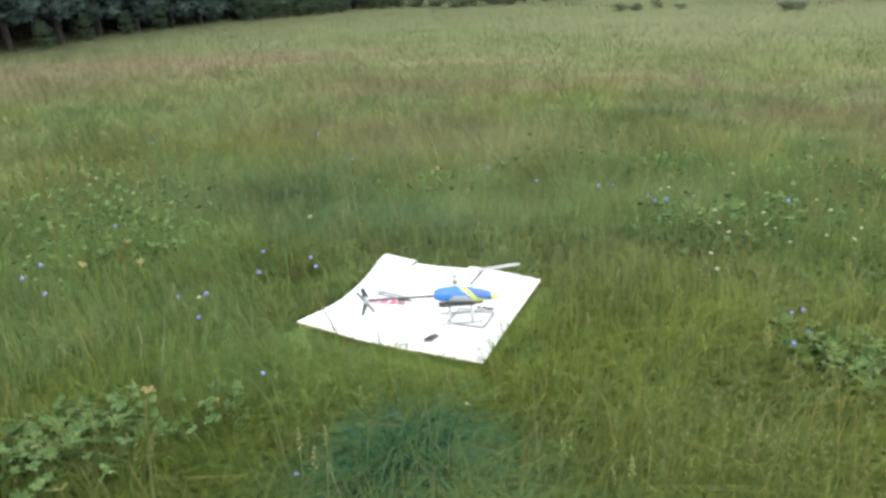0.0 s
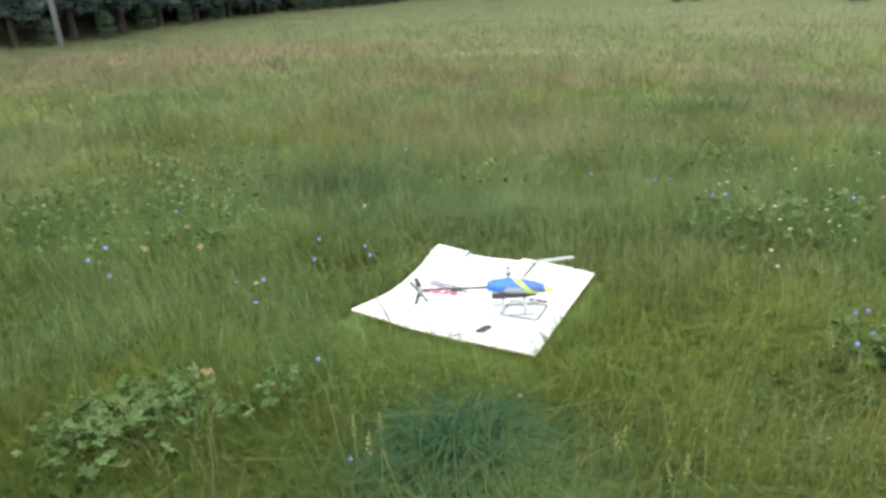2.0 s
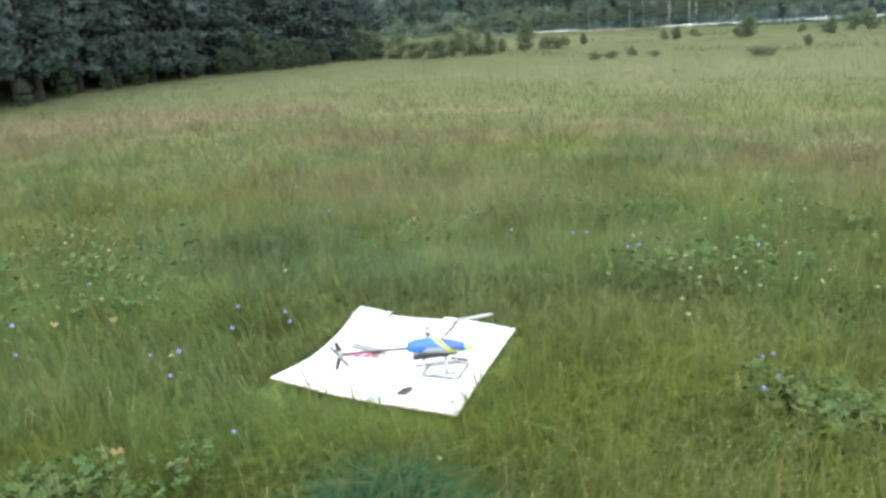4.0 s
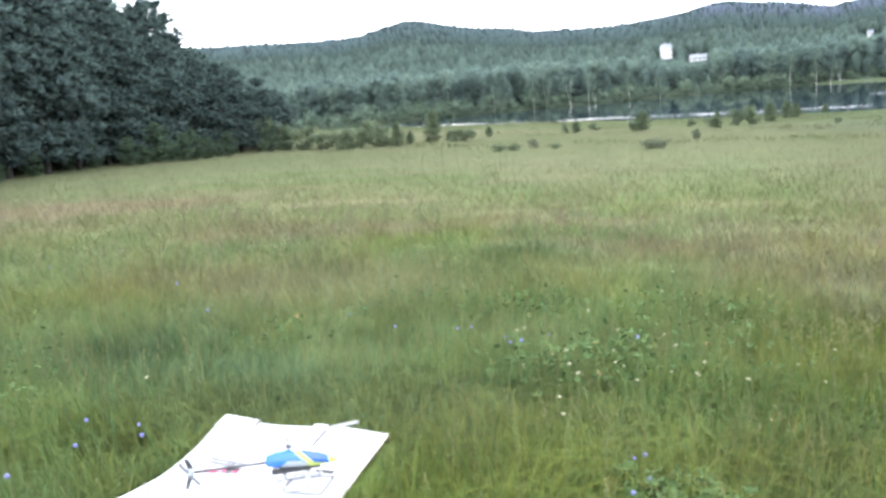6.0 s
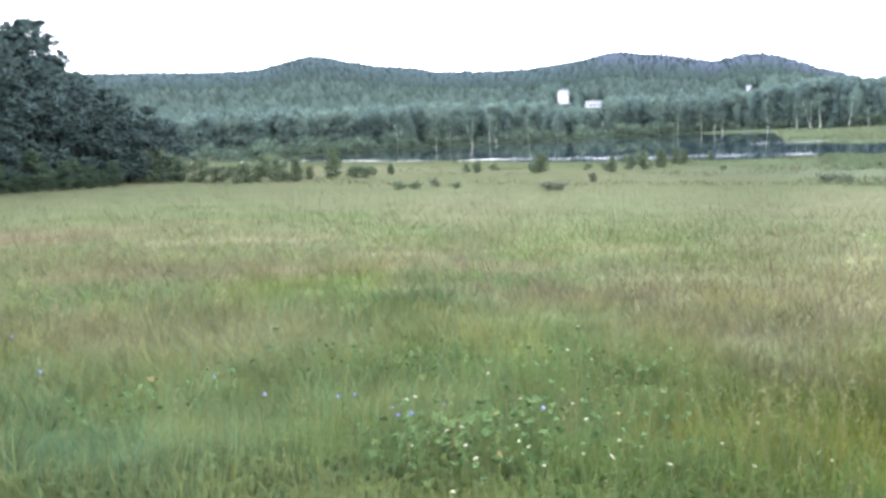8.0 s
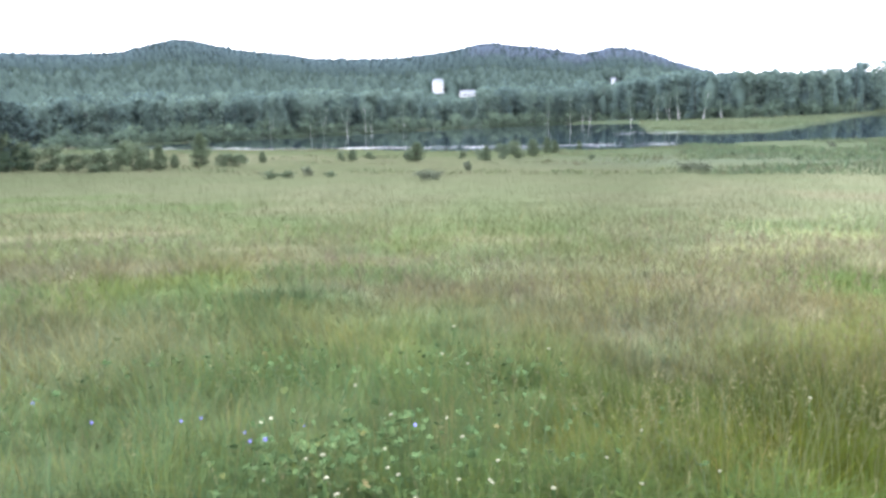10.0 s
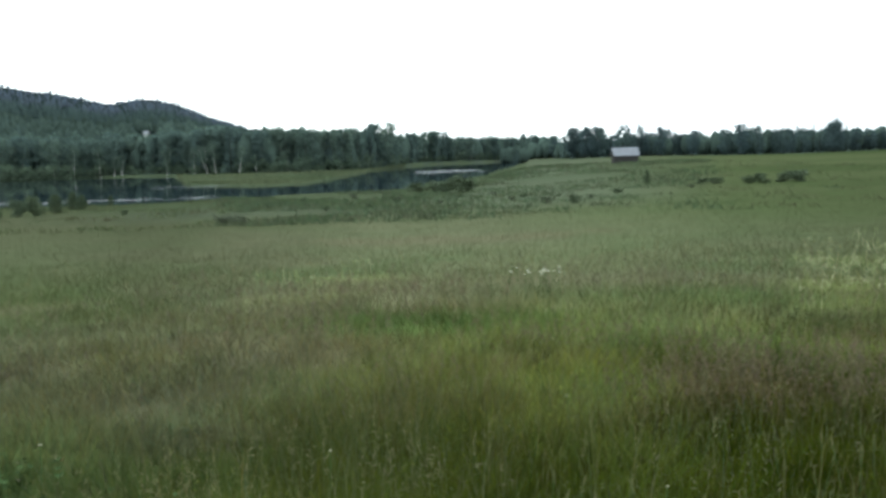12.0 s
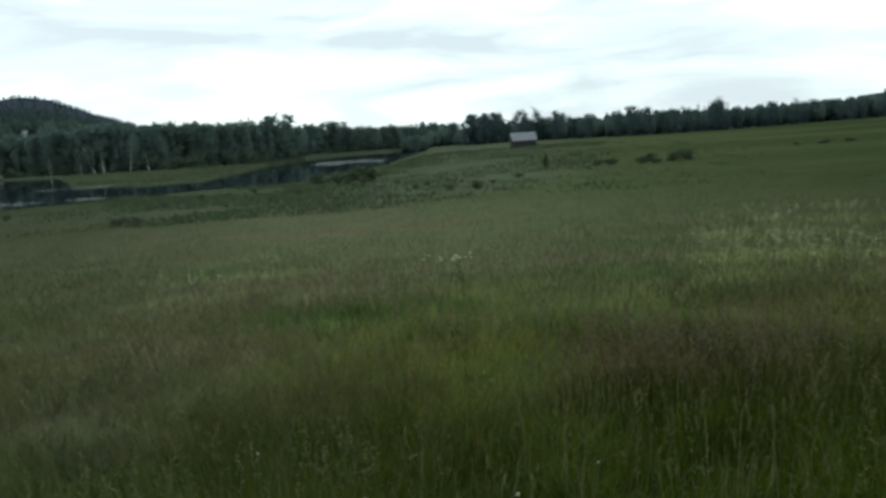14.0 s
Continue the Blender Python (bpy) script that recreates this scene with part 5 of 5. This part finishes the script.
def bell_bm(r, h, petals=5):
    bm = bmesh.new()
    rings = []
    for z, k, wave in ((0, 0.25, 0), (-0.35 * h, 0.7, 0), (-0.75 * h, 0.8, 0.0), (-h, 1.0, 0.22)):
        rings.append([bm.verts.new((r * k * math.cos(a) * (1 + wave * math.cos(petals * a)), r * k * math.sin(a) * (1 + wave * math.cos(petals * a)), z)) for a in [2 * math.pi * i / 15 for i in range(15)]])
    for p, q in zip(rings, rings[1:]):
        for i in range(15):
            bm.faces.new((p[i], p[(i + 1) % 15], q[(i + 1) % 15], q[i]))
    bm.faces.new(rings[0])
    return bm


def harebell():
    ob = thing("harebell", Matrix(), "violet-blue harebell on a thin stem in the grass", "flower", "harebells in the meadow")
    part("stem", tube_bm([(0, 0, -0.2), (0.01, 0, 0.1), (0.03, 0.01, 0.16), (0.05, 0.01, 0.15)], (0.0022, 0.002, 0.0015, 0.001), 5), MAT_STEM, ob)
    for x, y, z, t in ((0.05, 0.01, 0.15, 30),):
        f = part("bloom", bell_bm(0.0085, 0.013), MAT_BLUEBELL, ob)
        f.matrix_basis = pose(x, y, z, t, t * 0.6, 0)
    return ob


def umbel(name, mat, label, group, r=0.035, buds=22):
    """A flat head of many small florets on a stem."""
    ob = thing(name, Matrix(), label, "flower", group)
    part("stem", tube_bm([(0, 0, -0.2), (0.006, 0.004, 0.02), (0, 0, 0.15)], (0.003, 0.0025, 0.002), 5), MAT_STEM, ob)
    bm = bmesh.new()
    r2 = np.random.RandomState(3)
    for k in range(buds):
        a, q = k * 2.4, r * math.sqrt((k + 0.5) / buds)
        bmesh.ops.create_icosphere(bm, subdivisions=1, radius=0.0036 + 0.0016 * r2.rand(), matrix=Matrix.Translation((q * math.cos(a), q * math.sin(a), 0.152 - 3.0 * q * q + 0.006 * r2.rand())))
    part("flower_head", bm, mat, ob)
    return ob


def sprig(name, mat, label, group, buds, reach):
    """Small florets set along the upper part of a leaning stalk."""
    ob = thing(name, Matrix(), label, "flower", group)
    part("stem", tube_bm([(0, 0, -0.2), (0.006, 0.004, 0.02), (0.015, 0.004, 0.15)], (0.0018, 0.0014, 0.0008), 5), MAT_STEM, ob)
    bm = bmesh.new()
    r2 = np.random.RandomState(buds)
    for k in range(buds):
        f = k / (buds - 1)
        side = 0.009 * (1.1 - f)
        bmesh.ops.create_icosphere(bm, subdivisions=1, radius=0.0017 + 0.0010 * r2.rand(), matrix=Matrix.Translation((0.012 + side * math.cos(k * 2.4), 0.004 + side * math.sin(k * 2.4), 0.155 - reach * (1 - f))) @ Matrix.Diagonal((1, 1, 1.8, 1)))
    part("flower_head", bm, mat, ob)
    return ob


rng = np.random.RandomState(23)


def stand(flower, spots, high, rng):
    first = True
    for x, y in spots:
        m, size = pose(x, y, gz(x, y) + high, 8 * rng.normal(), 8 * rng.normal(), rng.rand() * 360), 0.85 + 0.4 * rng.rand()
        if first:
            flower.matrix_world = m @ Matrix.Scale(size, 4)
            first = False
        else:
            copy_thing(flower, m @ Matrix.Scale(size / flower.scale.x, 4))


stand(harebell(), [(-1.72, 2.07), (-2.29, 2.27), (-2.53, 2.46), (-3.42, 2.5), (-3.45, 2.29), (-3.21, 2.2), (-2.62, 3.04), (-2.43, 2.77), (-2.14, 3.06), (-2.26, 3.15), (-0.95, 4.86), (-0.72, 5.07), (-1.29, 5.13), (-0.12, 5.1), (-0.03, 3.34),
                   (0.01, 3.4), (0.04, 3.19), (0.0, 3.09), (-1.17, 1.62), (-3.75, 3.22), (-2.55, 2.47), (-1.8, 5.04), (-1.0, 4.93), (-4.3, 5.9), (-3.4, 5.2), (-0.9, 4.8), (-1.35, 5.2), (-2.2, 5.3), (-6.2, 6.4), (-5.4, 5.1)], 0.0, rng)
YELLOW_SPOTS = [(-0.58, 2.0), (-0.53, 1.97), (-0.42, 2.08), (-0.2, 2.1), (-0.15, 2.16), (2.4, 6.0), (3.0, 5.2), (1.6, 4.9), (3.9, 5.0), (4.4, 4.7), (2.2, 3.9), (4.9, 6.1), (-0.3, 4.2), (5.5, 8.0)]
stand(sprig("yellow_flower", MAT_YELLOWPETAL, "small yellow meadow flower sprig on a thin stem", "yellow flowers", 9, 0.05), YELLOW_SPOTS, 0.0, rng)
SEED_SPOTS = [(-1.22, 1.72), (-1.27, 1.66), (-1.18, 1.6), (-0.36, 1.9), (-0.33, 1.95), (-0.06, 2.95), (0.02, 2.8), (-0.72, 2.9), (-2.0, 1.72), (-2.3, 2.0), (-1.62, 2.2)] + [(5.4 + 1.3 * rng.normal(), 4.6 + 1.1 * rng.normal()) for _ in range(50)] + [(7.5 + 1.6 * rng.normal(), 6.2 + 1.4 * rng.normal()) for _ in range(45)] + [(3.2 + 1.2 * rng.normal(), 4.8 + 0.9 * rng.normal()) for _ in range(26)]
stand(sprig("seed_head", MAT_SEED, "pale dry seed head on a thin straw-coloured stalk", "seed heads in the grass", 12, 0.07), SEED_SPOTS, 0.06, rng)
spots = [(-0.94, 2.14), (-2.63, 3.62), (-2.37, 2.48), (0.08, 4.81), (-0.59, 4.67), (0.475, 4.39), (-0.37, 3.68), (0.5, 3.89), (0.2, 4.5), (-0.2, 4.6)]
spots += [(-0.2 + 0.5 * rng.normal(), 4.7 + 0.35 * rng.normal()) for _ in range(16)] + [(1.2 + 1.5 * rng.normal(), 5.6 + 1.0 * rng.normal()) for _ in range(14)] + [(-4.5 + 0.6 * rng.normal(), 3.6 + 0.5 * rng.normal()) for _ in range(8)]
MAT_CREAM = plain("cream_petal", (0.29, 0.29, 0.19), 0.8, 0, 0.1, 0.1, 40)
stand(umbel("yarrow", MAT_CREAM, "cream-white yarrow flower head in the grass", "white flowers", 0.008, 6), spots, 0.0, rng)
stand(umbel("meadowsweet", MAT_WHITEPETAL, "tall creamy meadowsweet flower in a far clump", "meadowsweet clump", 0.018, 16), [(7.25 + 0.15 * rng.normal(), 10.7 + 0.25 * rng.normal()) for _ in range(18)] + [(7.2 + 0.3 * rng.normal(), 11.0 + 0.3 * rng.normal()) for _ in range(5)], 0.2, rng)


def leaf_material(name, light):
    """Dull green leaves, differing one from another, a few turning yellow."""
    m, n, l, b = material(name, 0.85, 0.0, 0.03)
    info = n.new("ShaderNodeObjectInfo")
    shades = [(0.0, (0.034, 0.058, 0.020)), (0.5, (0.054, 0.088, 0.034)), (0.972, (0.066, 0.098, 0.036)), (0.98, (0.12, 0.125, 0.04)), (0.994, (0.12, 0.105, 0.045))]
    each = ramp_node(n, l, info.outputs["Random"], [(at, tuple(c * light for c in col)) for at, col in shades])
    veins = ramp_node(n, l, noise_node(n, l, 45, 4), [(0.3, (0.7, 0.7, 0.7)), (0.7, (1.1, 1.1, 1.1))])
    l.new(mix_node(n, l, "MULTIPLY", each, veins, 1.0), b.inputs["Base Color"])
    bump_node(n, l, b, noise_node(n, l, 70, 3), 0.3, 0.004)
    return m


MAT_BROAD = leaf_material("broad_leaf", 1.0)
MAT_CLOVER = leaf_material("pale_broad_leaf", 1.2)


def lobed_leaf(size, lobes, mat):
    """A lobed leaf, folded along its midrib and toothed at the edge, on its stalk."""
    bm = bmesh.new()
    n = 6 * lobes
    edge = []
    for k in range(n + 1):
        a = -2.6 + 5.2 * k / n
        lobe = abs(math.cos(lobes * (k / n - 0.5) * math.pi))
        r = size * (0.80 + 0.20 * math.cos(a * 0.9)) * (0.55 + 0.45 * lobe ** 0.9) * (0.95 if k % 2 else 1.03)
        edge.append(bm.verts.new((r * math.cos(a) * 0.55 + size * 0.15, r * math.sin(a) * 0.55, 0.16 * size * abs(math.sin(a)) - 0.14 * size * max(0, math.cos(a)) + 0.03 * size * math.cos(7 * a))))
    mid = bm.verts.new((0, 0, 0.0))
    for p, q in zip(edge, edge[1:]):
        bm.faces.new((mid, p, q))
    st = [bm.verts.new(v) for v in ((0, 0.002, 0), (0, -0.002, 0), (-0.03, 0, -0.2))]
    bm.faces.new(st)
    me = bpy.data.meshes.new("leaf")
    bm.to_mesh(me)
    bm.free()
    me.materials.append(mat)
    return me


LEAVES, PALE_LEAVES = ([lobed_leaf(s, k, m) for s, k in ((0.044, 5), (0.054, 5), (0.064, 7))] for m in (MAT_BROAD, MAT_CLOVER))
# x, y, spread, leaves, size
for cx, cy, spread, count, size in [(-2.00, 1.56, 0.12, 115, 1.0), (-2.13, 1.46, 0.14, 130, 1.0), (-2.10, 1.32, 0.11, 100, 1.0), (-1.76, 1.82, 0.07, 26, 1.0), (0.17, 3.17, 0.12, 80, 1.75), (0.34, 3.06, 0.11, 60, 1.6), (0.04, 3.28, 0.08, 24, 1.4), (-4.1, 2.85, 0.4, 170, 0.8), (-3.9, 3.5, 0.35, 150, 0.8), (-4.6, 3.9, 0.4, 150, 0.8), (-4.9, 3.2, 0.4, 150, 0.85), (-3.4, 3.1, 0.25, 70, 0.8), (-5.3, 4.3, 0.45, 110, 0.85), (-0.6, 4.75, 0.3, 150, 0.95), (-0.3, 5.0, 0.3, 110, 0.95), (-1.1, 6.3, 0.35, 90, 0.8), (0.2, 6.1, 0.4, 80, 0.8), (-2.0, 6.2, 0.35, 50, 0.75), (-2.6, 5.1, 0.25, 40, 0.9), (0.0, 6.4, 0.3, 50, 0.8), (0.5, 5.2, 0.35, 60, 0.75)]:
    ob = thing("broad_leaved_plant", pose(cx, cy, gz(cx, cy) - 0.1), "low clump of broad lobed green leaves in the grass", "plant", "broad-leaved plants in the meadow")
    for k in range(count):
        lf = new("leaf", (PALE_LEAVES if cy > 4.2 or cx < -3 else LEAVES)[rng.randint(3)])
        lf.parent = ob
        dx, dy = spread * rng.normal() * 0.8, spread * rng.normal() * 0.8
        tilt = 18 if size < 1.3 else 11
        lf.matrix_basis = pose(dx, dy, 0.12 + (0.13 if size < 1.3 else 0.10) * rng.rand(), tilt * rng.normal(), tilt * rng.normal() + 6, rng.rand() * 360) @ Matrix.Scale(size * (0.75 + 0.5 * rng.rand()), 4)


# ---- grass ----
def grass(name, n, r0, r1, b0, b1, low, high, wide, joints, seed, label, lean=0.45, only=None, shade=None, power=1.0, even=False, mat=None, tuft=1, spread=0.05):
    """Bent tapering blades in tufts over a fan of the meadow; each tuft has its own height, hue and slant."""
    r = np.random.RandomState(seed)
    m = n // tuft
    d = (r0 ** (2 * power) + (r1 ** (2 * power) - r0 ** (2 * power)) * r.rand(m)) ** (0.5 / power)
    if even:
        d = r0 * (r1 / r0) ** r.rand(m)
    b = np.radians(b0 + (b1 - b0) * r.rand(m))
    own = np.repeat(np.arange(m), tuft)
    n = len(own)
    wider = np.clip(d[own] / 4, 0.7, 4)
    ox, oy = r.normal(0, spread, n) * wider, r.normal(0, spread, n) * wider
    if tuft == 1:
        ox, oy = ox * 0, oy * 0
    x, y = (d * np.sin(b))[own] + ox, (d * np.cos(b))[own] + oy
    tone = (1.01 + (0.42 + 0.55 * smooth01((np.degrees(b) - 20) / 20)) * (r.rand(m) - 0.5))[own]
    warm = r.normal(0, 1, m)[own]
    tuft_high = (0.7 + 0.6 * r.rand(m))[own]
    tuft_way = (r.rand(m) * 2 * np.pi)[own]
    keep = ~((x > -2.06) & (x < -1.10) & (y > 2.53) & (y < 3.54))
    if only is not None:
        keep &= only(x, y, r)
    x, y, ox, oy, tone, warm, tuft_high, tuft_way = (a[keep] for a in (x, y, ox, oy, tone, warm, tuft_high, tuft_way))
    n = len(x)
    dist = np.hypot(x, y)
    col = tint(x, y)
    if shade is not None:
        col = col * 0.25 + np.array(shade) * 0.75
    calm = smooth01((dist - 5) / 15)
    col = col * (tone + (1 - tone) * 0.6 * calm)[:, None] * (1 + (warm * (1 - calm))[:, None] * np.array((0.10, 0.0, -0.12))).clip(0.6, 1.4)
    tall = (0.55 + 0.9 * (0.5 * vnoise(x, y, 0.35) + 0.5 * vnoise(x, y, 1.6))) * tuft_high
    near_board = smooth01((np.hypot(np.maximum(np.abs(x + 1.56) - 0.46, 0), np.maximum(np.abs(y - 3.07) - 0.48, 0))) / 0.35)
    fade = 1 - 0.5 * smooth01((dist - 30) / 60)
    h = fade * (low + (high - low) * r.rand(n) ** 1.5) * tall * (0.5 + 0.5 * near_board)
    h = h * (1 - 0.65 * in_stands(x, y, BROWN_PATCH))
    z = terrain(x, y) + soil(x, y) - 0.01
    # blades lean out from the heart of their tuft, and the tuft as a whole to one side
    out = np.stack([ox + 1e-4, oy], 1)
    out /= np.linalg.norm(out, axis=1, keepdims=True)
    drift = 2 * np.pi * vnoise(x, y, 1.1) * 1.4
    pull = out * (0.9 if tuft > 1 else 0.0) + np.stack([np.cos(tuft_way), np.sin(tuft_way)], 1) * (0.7 if tuft > 1 else 0.0) + np.stack([np.cos(drift), np.sin(drift)], 1) * 0.45 + r.normal(0, 0.6, (n, 2))
    ang = np.arctan2(pull[:, 1], pull[:, 0])
    bend = (lean * (0.4 + 1.2 * r.rand(n)) * (1.25 - 0.25 * near_board))[:, None]
    way = np.stack([np.cos(ang), np.sin(ang), np.zeros(n)], 1)
    turn = ang + np.pi / 2 + r.normal(0, 0.6, n)
    side = np.stack([np.cos(turn), np.sin(turn), np.zeros(n)], 1)
    w = (wide * (0.6 + 0.8 * r.rand(n)) * (np.minimum(dist, 9) / 3 if even else 1))[:, None]
    foot = np.stack([x, y, z], 1)
    up = np.array((0, 0, 1.0))
    hh = h[:, None]
    if joints == 1:
        tip = foot + up * hh * (1 - 0.35 * bend) + way * hh * bend
        v = np.stack([foot - side * w / 2, foot + side * w / 2, tip], 1).reshape(-1, 3)
        f = np.arange(3 * n).reshape(-1, 3)
        me = mesh_np(name, v, None, f, mat or MAT_GRASS, np.repeat(col, 3, 0))
    else:
        mid = foot + up * hh * 0.62 + way * hh * bend * 0.3
        tip = foot + up * hh * (1 - 0.45 * bend) + way * hh * bend
        v = np.stack([foot - side * w / 2, foot + side * w / 2, mid + side * w * 0.42, mid - side * w * 0.42, tip], 1).reshape(-1, 3)
        k = np.arange(n)[:, None] * 5
        me = mesh_np(name, v, k + np.array([[0, 1, 2, 3]]), k + np.array([[3, 2, 4]]), mat or MAT_GRASS, np.repeat(col, 5, 0))
    return tagged(new(name, me), label, "grass", "", "stuff")


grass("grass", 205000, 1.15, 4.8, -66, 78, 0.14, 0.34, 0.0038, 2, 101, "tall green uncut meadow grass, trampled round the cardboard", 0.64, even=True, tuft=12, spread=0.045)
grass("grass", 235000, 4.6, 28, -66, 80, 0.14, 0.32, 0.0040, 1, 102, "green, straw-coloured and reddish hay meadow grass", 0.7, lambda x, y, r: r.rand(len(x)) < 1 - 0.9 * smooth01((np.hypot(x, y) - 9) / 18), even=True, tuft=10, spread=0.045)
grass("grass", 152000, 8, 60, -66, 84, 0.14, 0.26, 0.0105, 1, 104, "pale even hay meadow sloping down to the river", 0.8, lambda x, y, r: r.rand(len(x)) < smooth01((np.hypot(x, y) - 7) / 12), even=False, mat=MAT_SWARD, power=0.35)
grass("grass", 24000, 0.05, 1.25, -66, 294, 0.14, 0.3, 0.005, 1, 108, "green uncut meadow grass on the slope", 0.5)
grass("grass", 160000, 0.5, 16, 76, 296, 0.14, 0.34, 0.0085, 1, 103, "green uncut meadow grass up the slope", 0.6, lambda x, y, r: r.rand(len(x)) < 1.3 - np.hypot(x, y) / 16, power=0.4, tuft=10, spread=0.045)
grass("seeding_grass", 15000, 1.4, 9, -66, 80, 0.36, 0.58, 0.0022, 2, 105, "thin straw-coloured seeding grass stalks", 0.55, None, (0.13, 0.125, 0.065), tuft=4, spread=0.05)
grass("tufted_grass", 42000, 1.5, 2.3, -46, -18, 0.20, 0.36, 0.0062, 2, 106, "dark blue-green tussock of long drooping grass", 0.95, lambda x, y, r: np.hypot((x + 1.05) / 0.115, (y - 1.84) / 0.18) < 0.8 + 0.4 * r.rand(len(x)), (0.026, 0.066, 0.034), tuft=6, spread=0.03)


def bents(name, n, r0, r1, b0, b1, seed, label, where, high, tones):
    """Airy seeding heads: a hair-thin stalk and a loose spray of spikelets, thick where the place asks for them."""
    r = np.random.RandomState(seed)
    d = r0 * (r1 / r0) ** r.rand(n)
    b = np.radians(b0 + (b1 - b0) * r.rand(n))
    x, y = d * np.sin(b), d * np.cos(b)
    keep = (r.rand(n) < where(x, y)) & (np.hypot(np.maximum(np.abs(x + 1.56) - 0.5, 0), np.maximum(np.abs(y - 3.07) - 0.5, 0)) > 0.15)
    x, y, d = x[keep], y[keep], d[keep]
    n, k = len(x), 7
    h = high * (0.75 + 0.5 * r.rand(n))
    foot = np.stack([x, y, terrain(x, y) + soil(x, y)], 1)
    slant = np.stack([r.normal(0, 0.2, n), r.normal(0, 0.2, n), np.ones(n)], 1)
    top = foot + slant * h[:, None]
    wide = np.clip(d / 4, 0.7, 3)
    side = np.stack([np.cos(d * 99), np.sin(d * 99), np.zeros(n)], 1) * (0.0007 * wide)[:, None]
    stalk = np.stack([foot - side, foot + side, top], 1).reshape(-1, 3)
    own = np.repeat(np.arange(n), k)
    along = np.tile(np.linspace(0.0, 1.0, k), n) * 0.32
    base = top[own] - slant[own] * (h[own] * along)[:, None]
    way = r.normal(0, 0.8, (n * k, 3)) + (0, 0, 0.7)
    way /= np.linalg.norm(way, axis=1, keepdims=True)
    ln = (0.018 + 0.05 * along) * (0.7 + 0.6 * r.rand(n * k)) * wide[own]
    kv, kq = kites(base, way, ln, 0.0030 * wide[own], r)
    tone = np.array(tones)[r.randint(len(tones), size=n)] * (0.85 + 0.3 * r.rand(n, 1))
    col = np.concatenate([np.repeat(tone[own], 4, 0), np.repeat(tone * 0.9, 3, 0)])
    me = mesh_np(name, np.concatenate([kv, stalk]), kq, np.arange(3 * n).reshape(-1, 3) + len(kv), MAT_GRASS, col)
    return tagged(new(name, me), label, "grass", "", "stuff")


bents("red_bent_grass", 22000, 2.6, 16, -62, 78, 301, "haze of fine reddish brown bent grass in seed", redness, 0.42, ((0.140, 0.122, 0.088), (0.132, 0.114, 0.086), (0.158, 0.146, 0.092)))
bents("purple_bent_grass", 12000, 4, 13, 14, 72, 304, "dense purplish brown haze of bent grass in seed", lambda x, y: in_stands(x, y, PURPLE_STANDS), 0.44, ((0.165, 0.126, 0.088), (0.150, 0.112, 0.080), (0.175, 0.140, 0.090)))
bents("pale_seeding_grass", 16000, 2.0, 18, -62, 80, 302, "loose pale straw-coloured grass heads in seed", lambda x, y: np.maximum(0.07 + 0.22 * smooth01((np.degrees(np.arctan2(x, y)) - 18) / 18), np.maximum(in_stands(x, y, STRAW_STANDS), in_stands(x, y, YELLOW_STANDS))), 0.42, ((0.200, 0.190, 0.105), (0.160, 0.165, 0.080)))
bents("meadowsweet_haze", 12000, 6, 22, 15, 78, 303, "pale cream flowering heads in loose patches", lambda x, y: in_stands(x, y, PALE_STANDS), 0.40, ((0.50, 0.50, 0.32), (0.34, 0.38, 0.19)))


def herbs(name, n, r0, r1, b0, b1, size, seed, label, bright, top):
    """Small leaflets and seed heads among the blades, near the top of the sward."""
    r = np.random.RandomState(seed)
    d = r0 * (r1 / r0) ** r.rand(n)
    b = np.radians(b0 + (b1 - b0) * r.rand(n))
    x, y = d * np.sin(b), d * np.cos(b)
    clump = smooth01((0.6 * vnoise(x + 7, y, 0.45) + 0.4 * vnoise(x, y + 9, 1.5) - 0.32) / 0.3)
    edge = smooth01((np.degrees(b) - b0) / 14) * smooth01((b1 - np.degrees(b)) / 14) * smooth01((r1 - d) / (0.4 * r1))
    keep = (r.rand(n) < clump * edge) & ~((x > -2.15) & (x < -1.05) & (y > 2.5) & (y < 3.62))
    x, y, d = x[keep], y[keep], d[keep]
    n = len(x)
    z = terrain(x, y) + soil(x, y) + top * (0.45 + 0.75 * r.rand(n))
    way = np.stack([r.normal(0, 0.8, n), r.normal(0, 0.8, n), 0.5 + 0.5 * r.rand(n)], 1)
    way /= np.linalg.norm(way, axis=1, keepdims=True)
    ln = size * (0.6 + 0.9 * r.rand(n)) * np.clip(d / 4, 0.5, 2.2)
    v, q = kites(np.stack([x, y, z], 1), way, ln, ln * (0.2 + 0.18 * r.rand(n)), r)
    col = tint(x, y) * bright * (0.85 + 0.3 * r.rand(n, 1)) * np.array((1.04, 1.0, 0.85))
    me = mesh_np(name, v, q, None, MAT_GRASS, np.repeat(col, 4, 0))
    return tagged(new(name, me), label, "herbs", "", "stuff")


herbs("meadow_herbs", 16000, 1.8, 8.5, 2, 88, 0.017, 311, "small pale green weeds and seed heads among the grass", 1.45, 0.24)
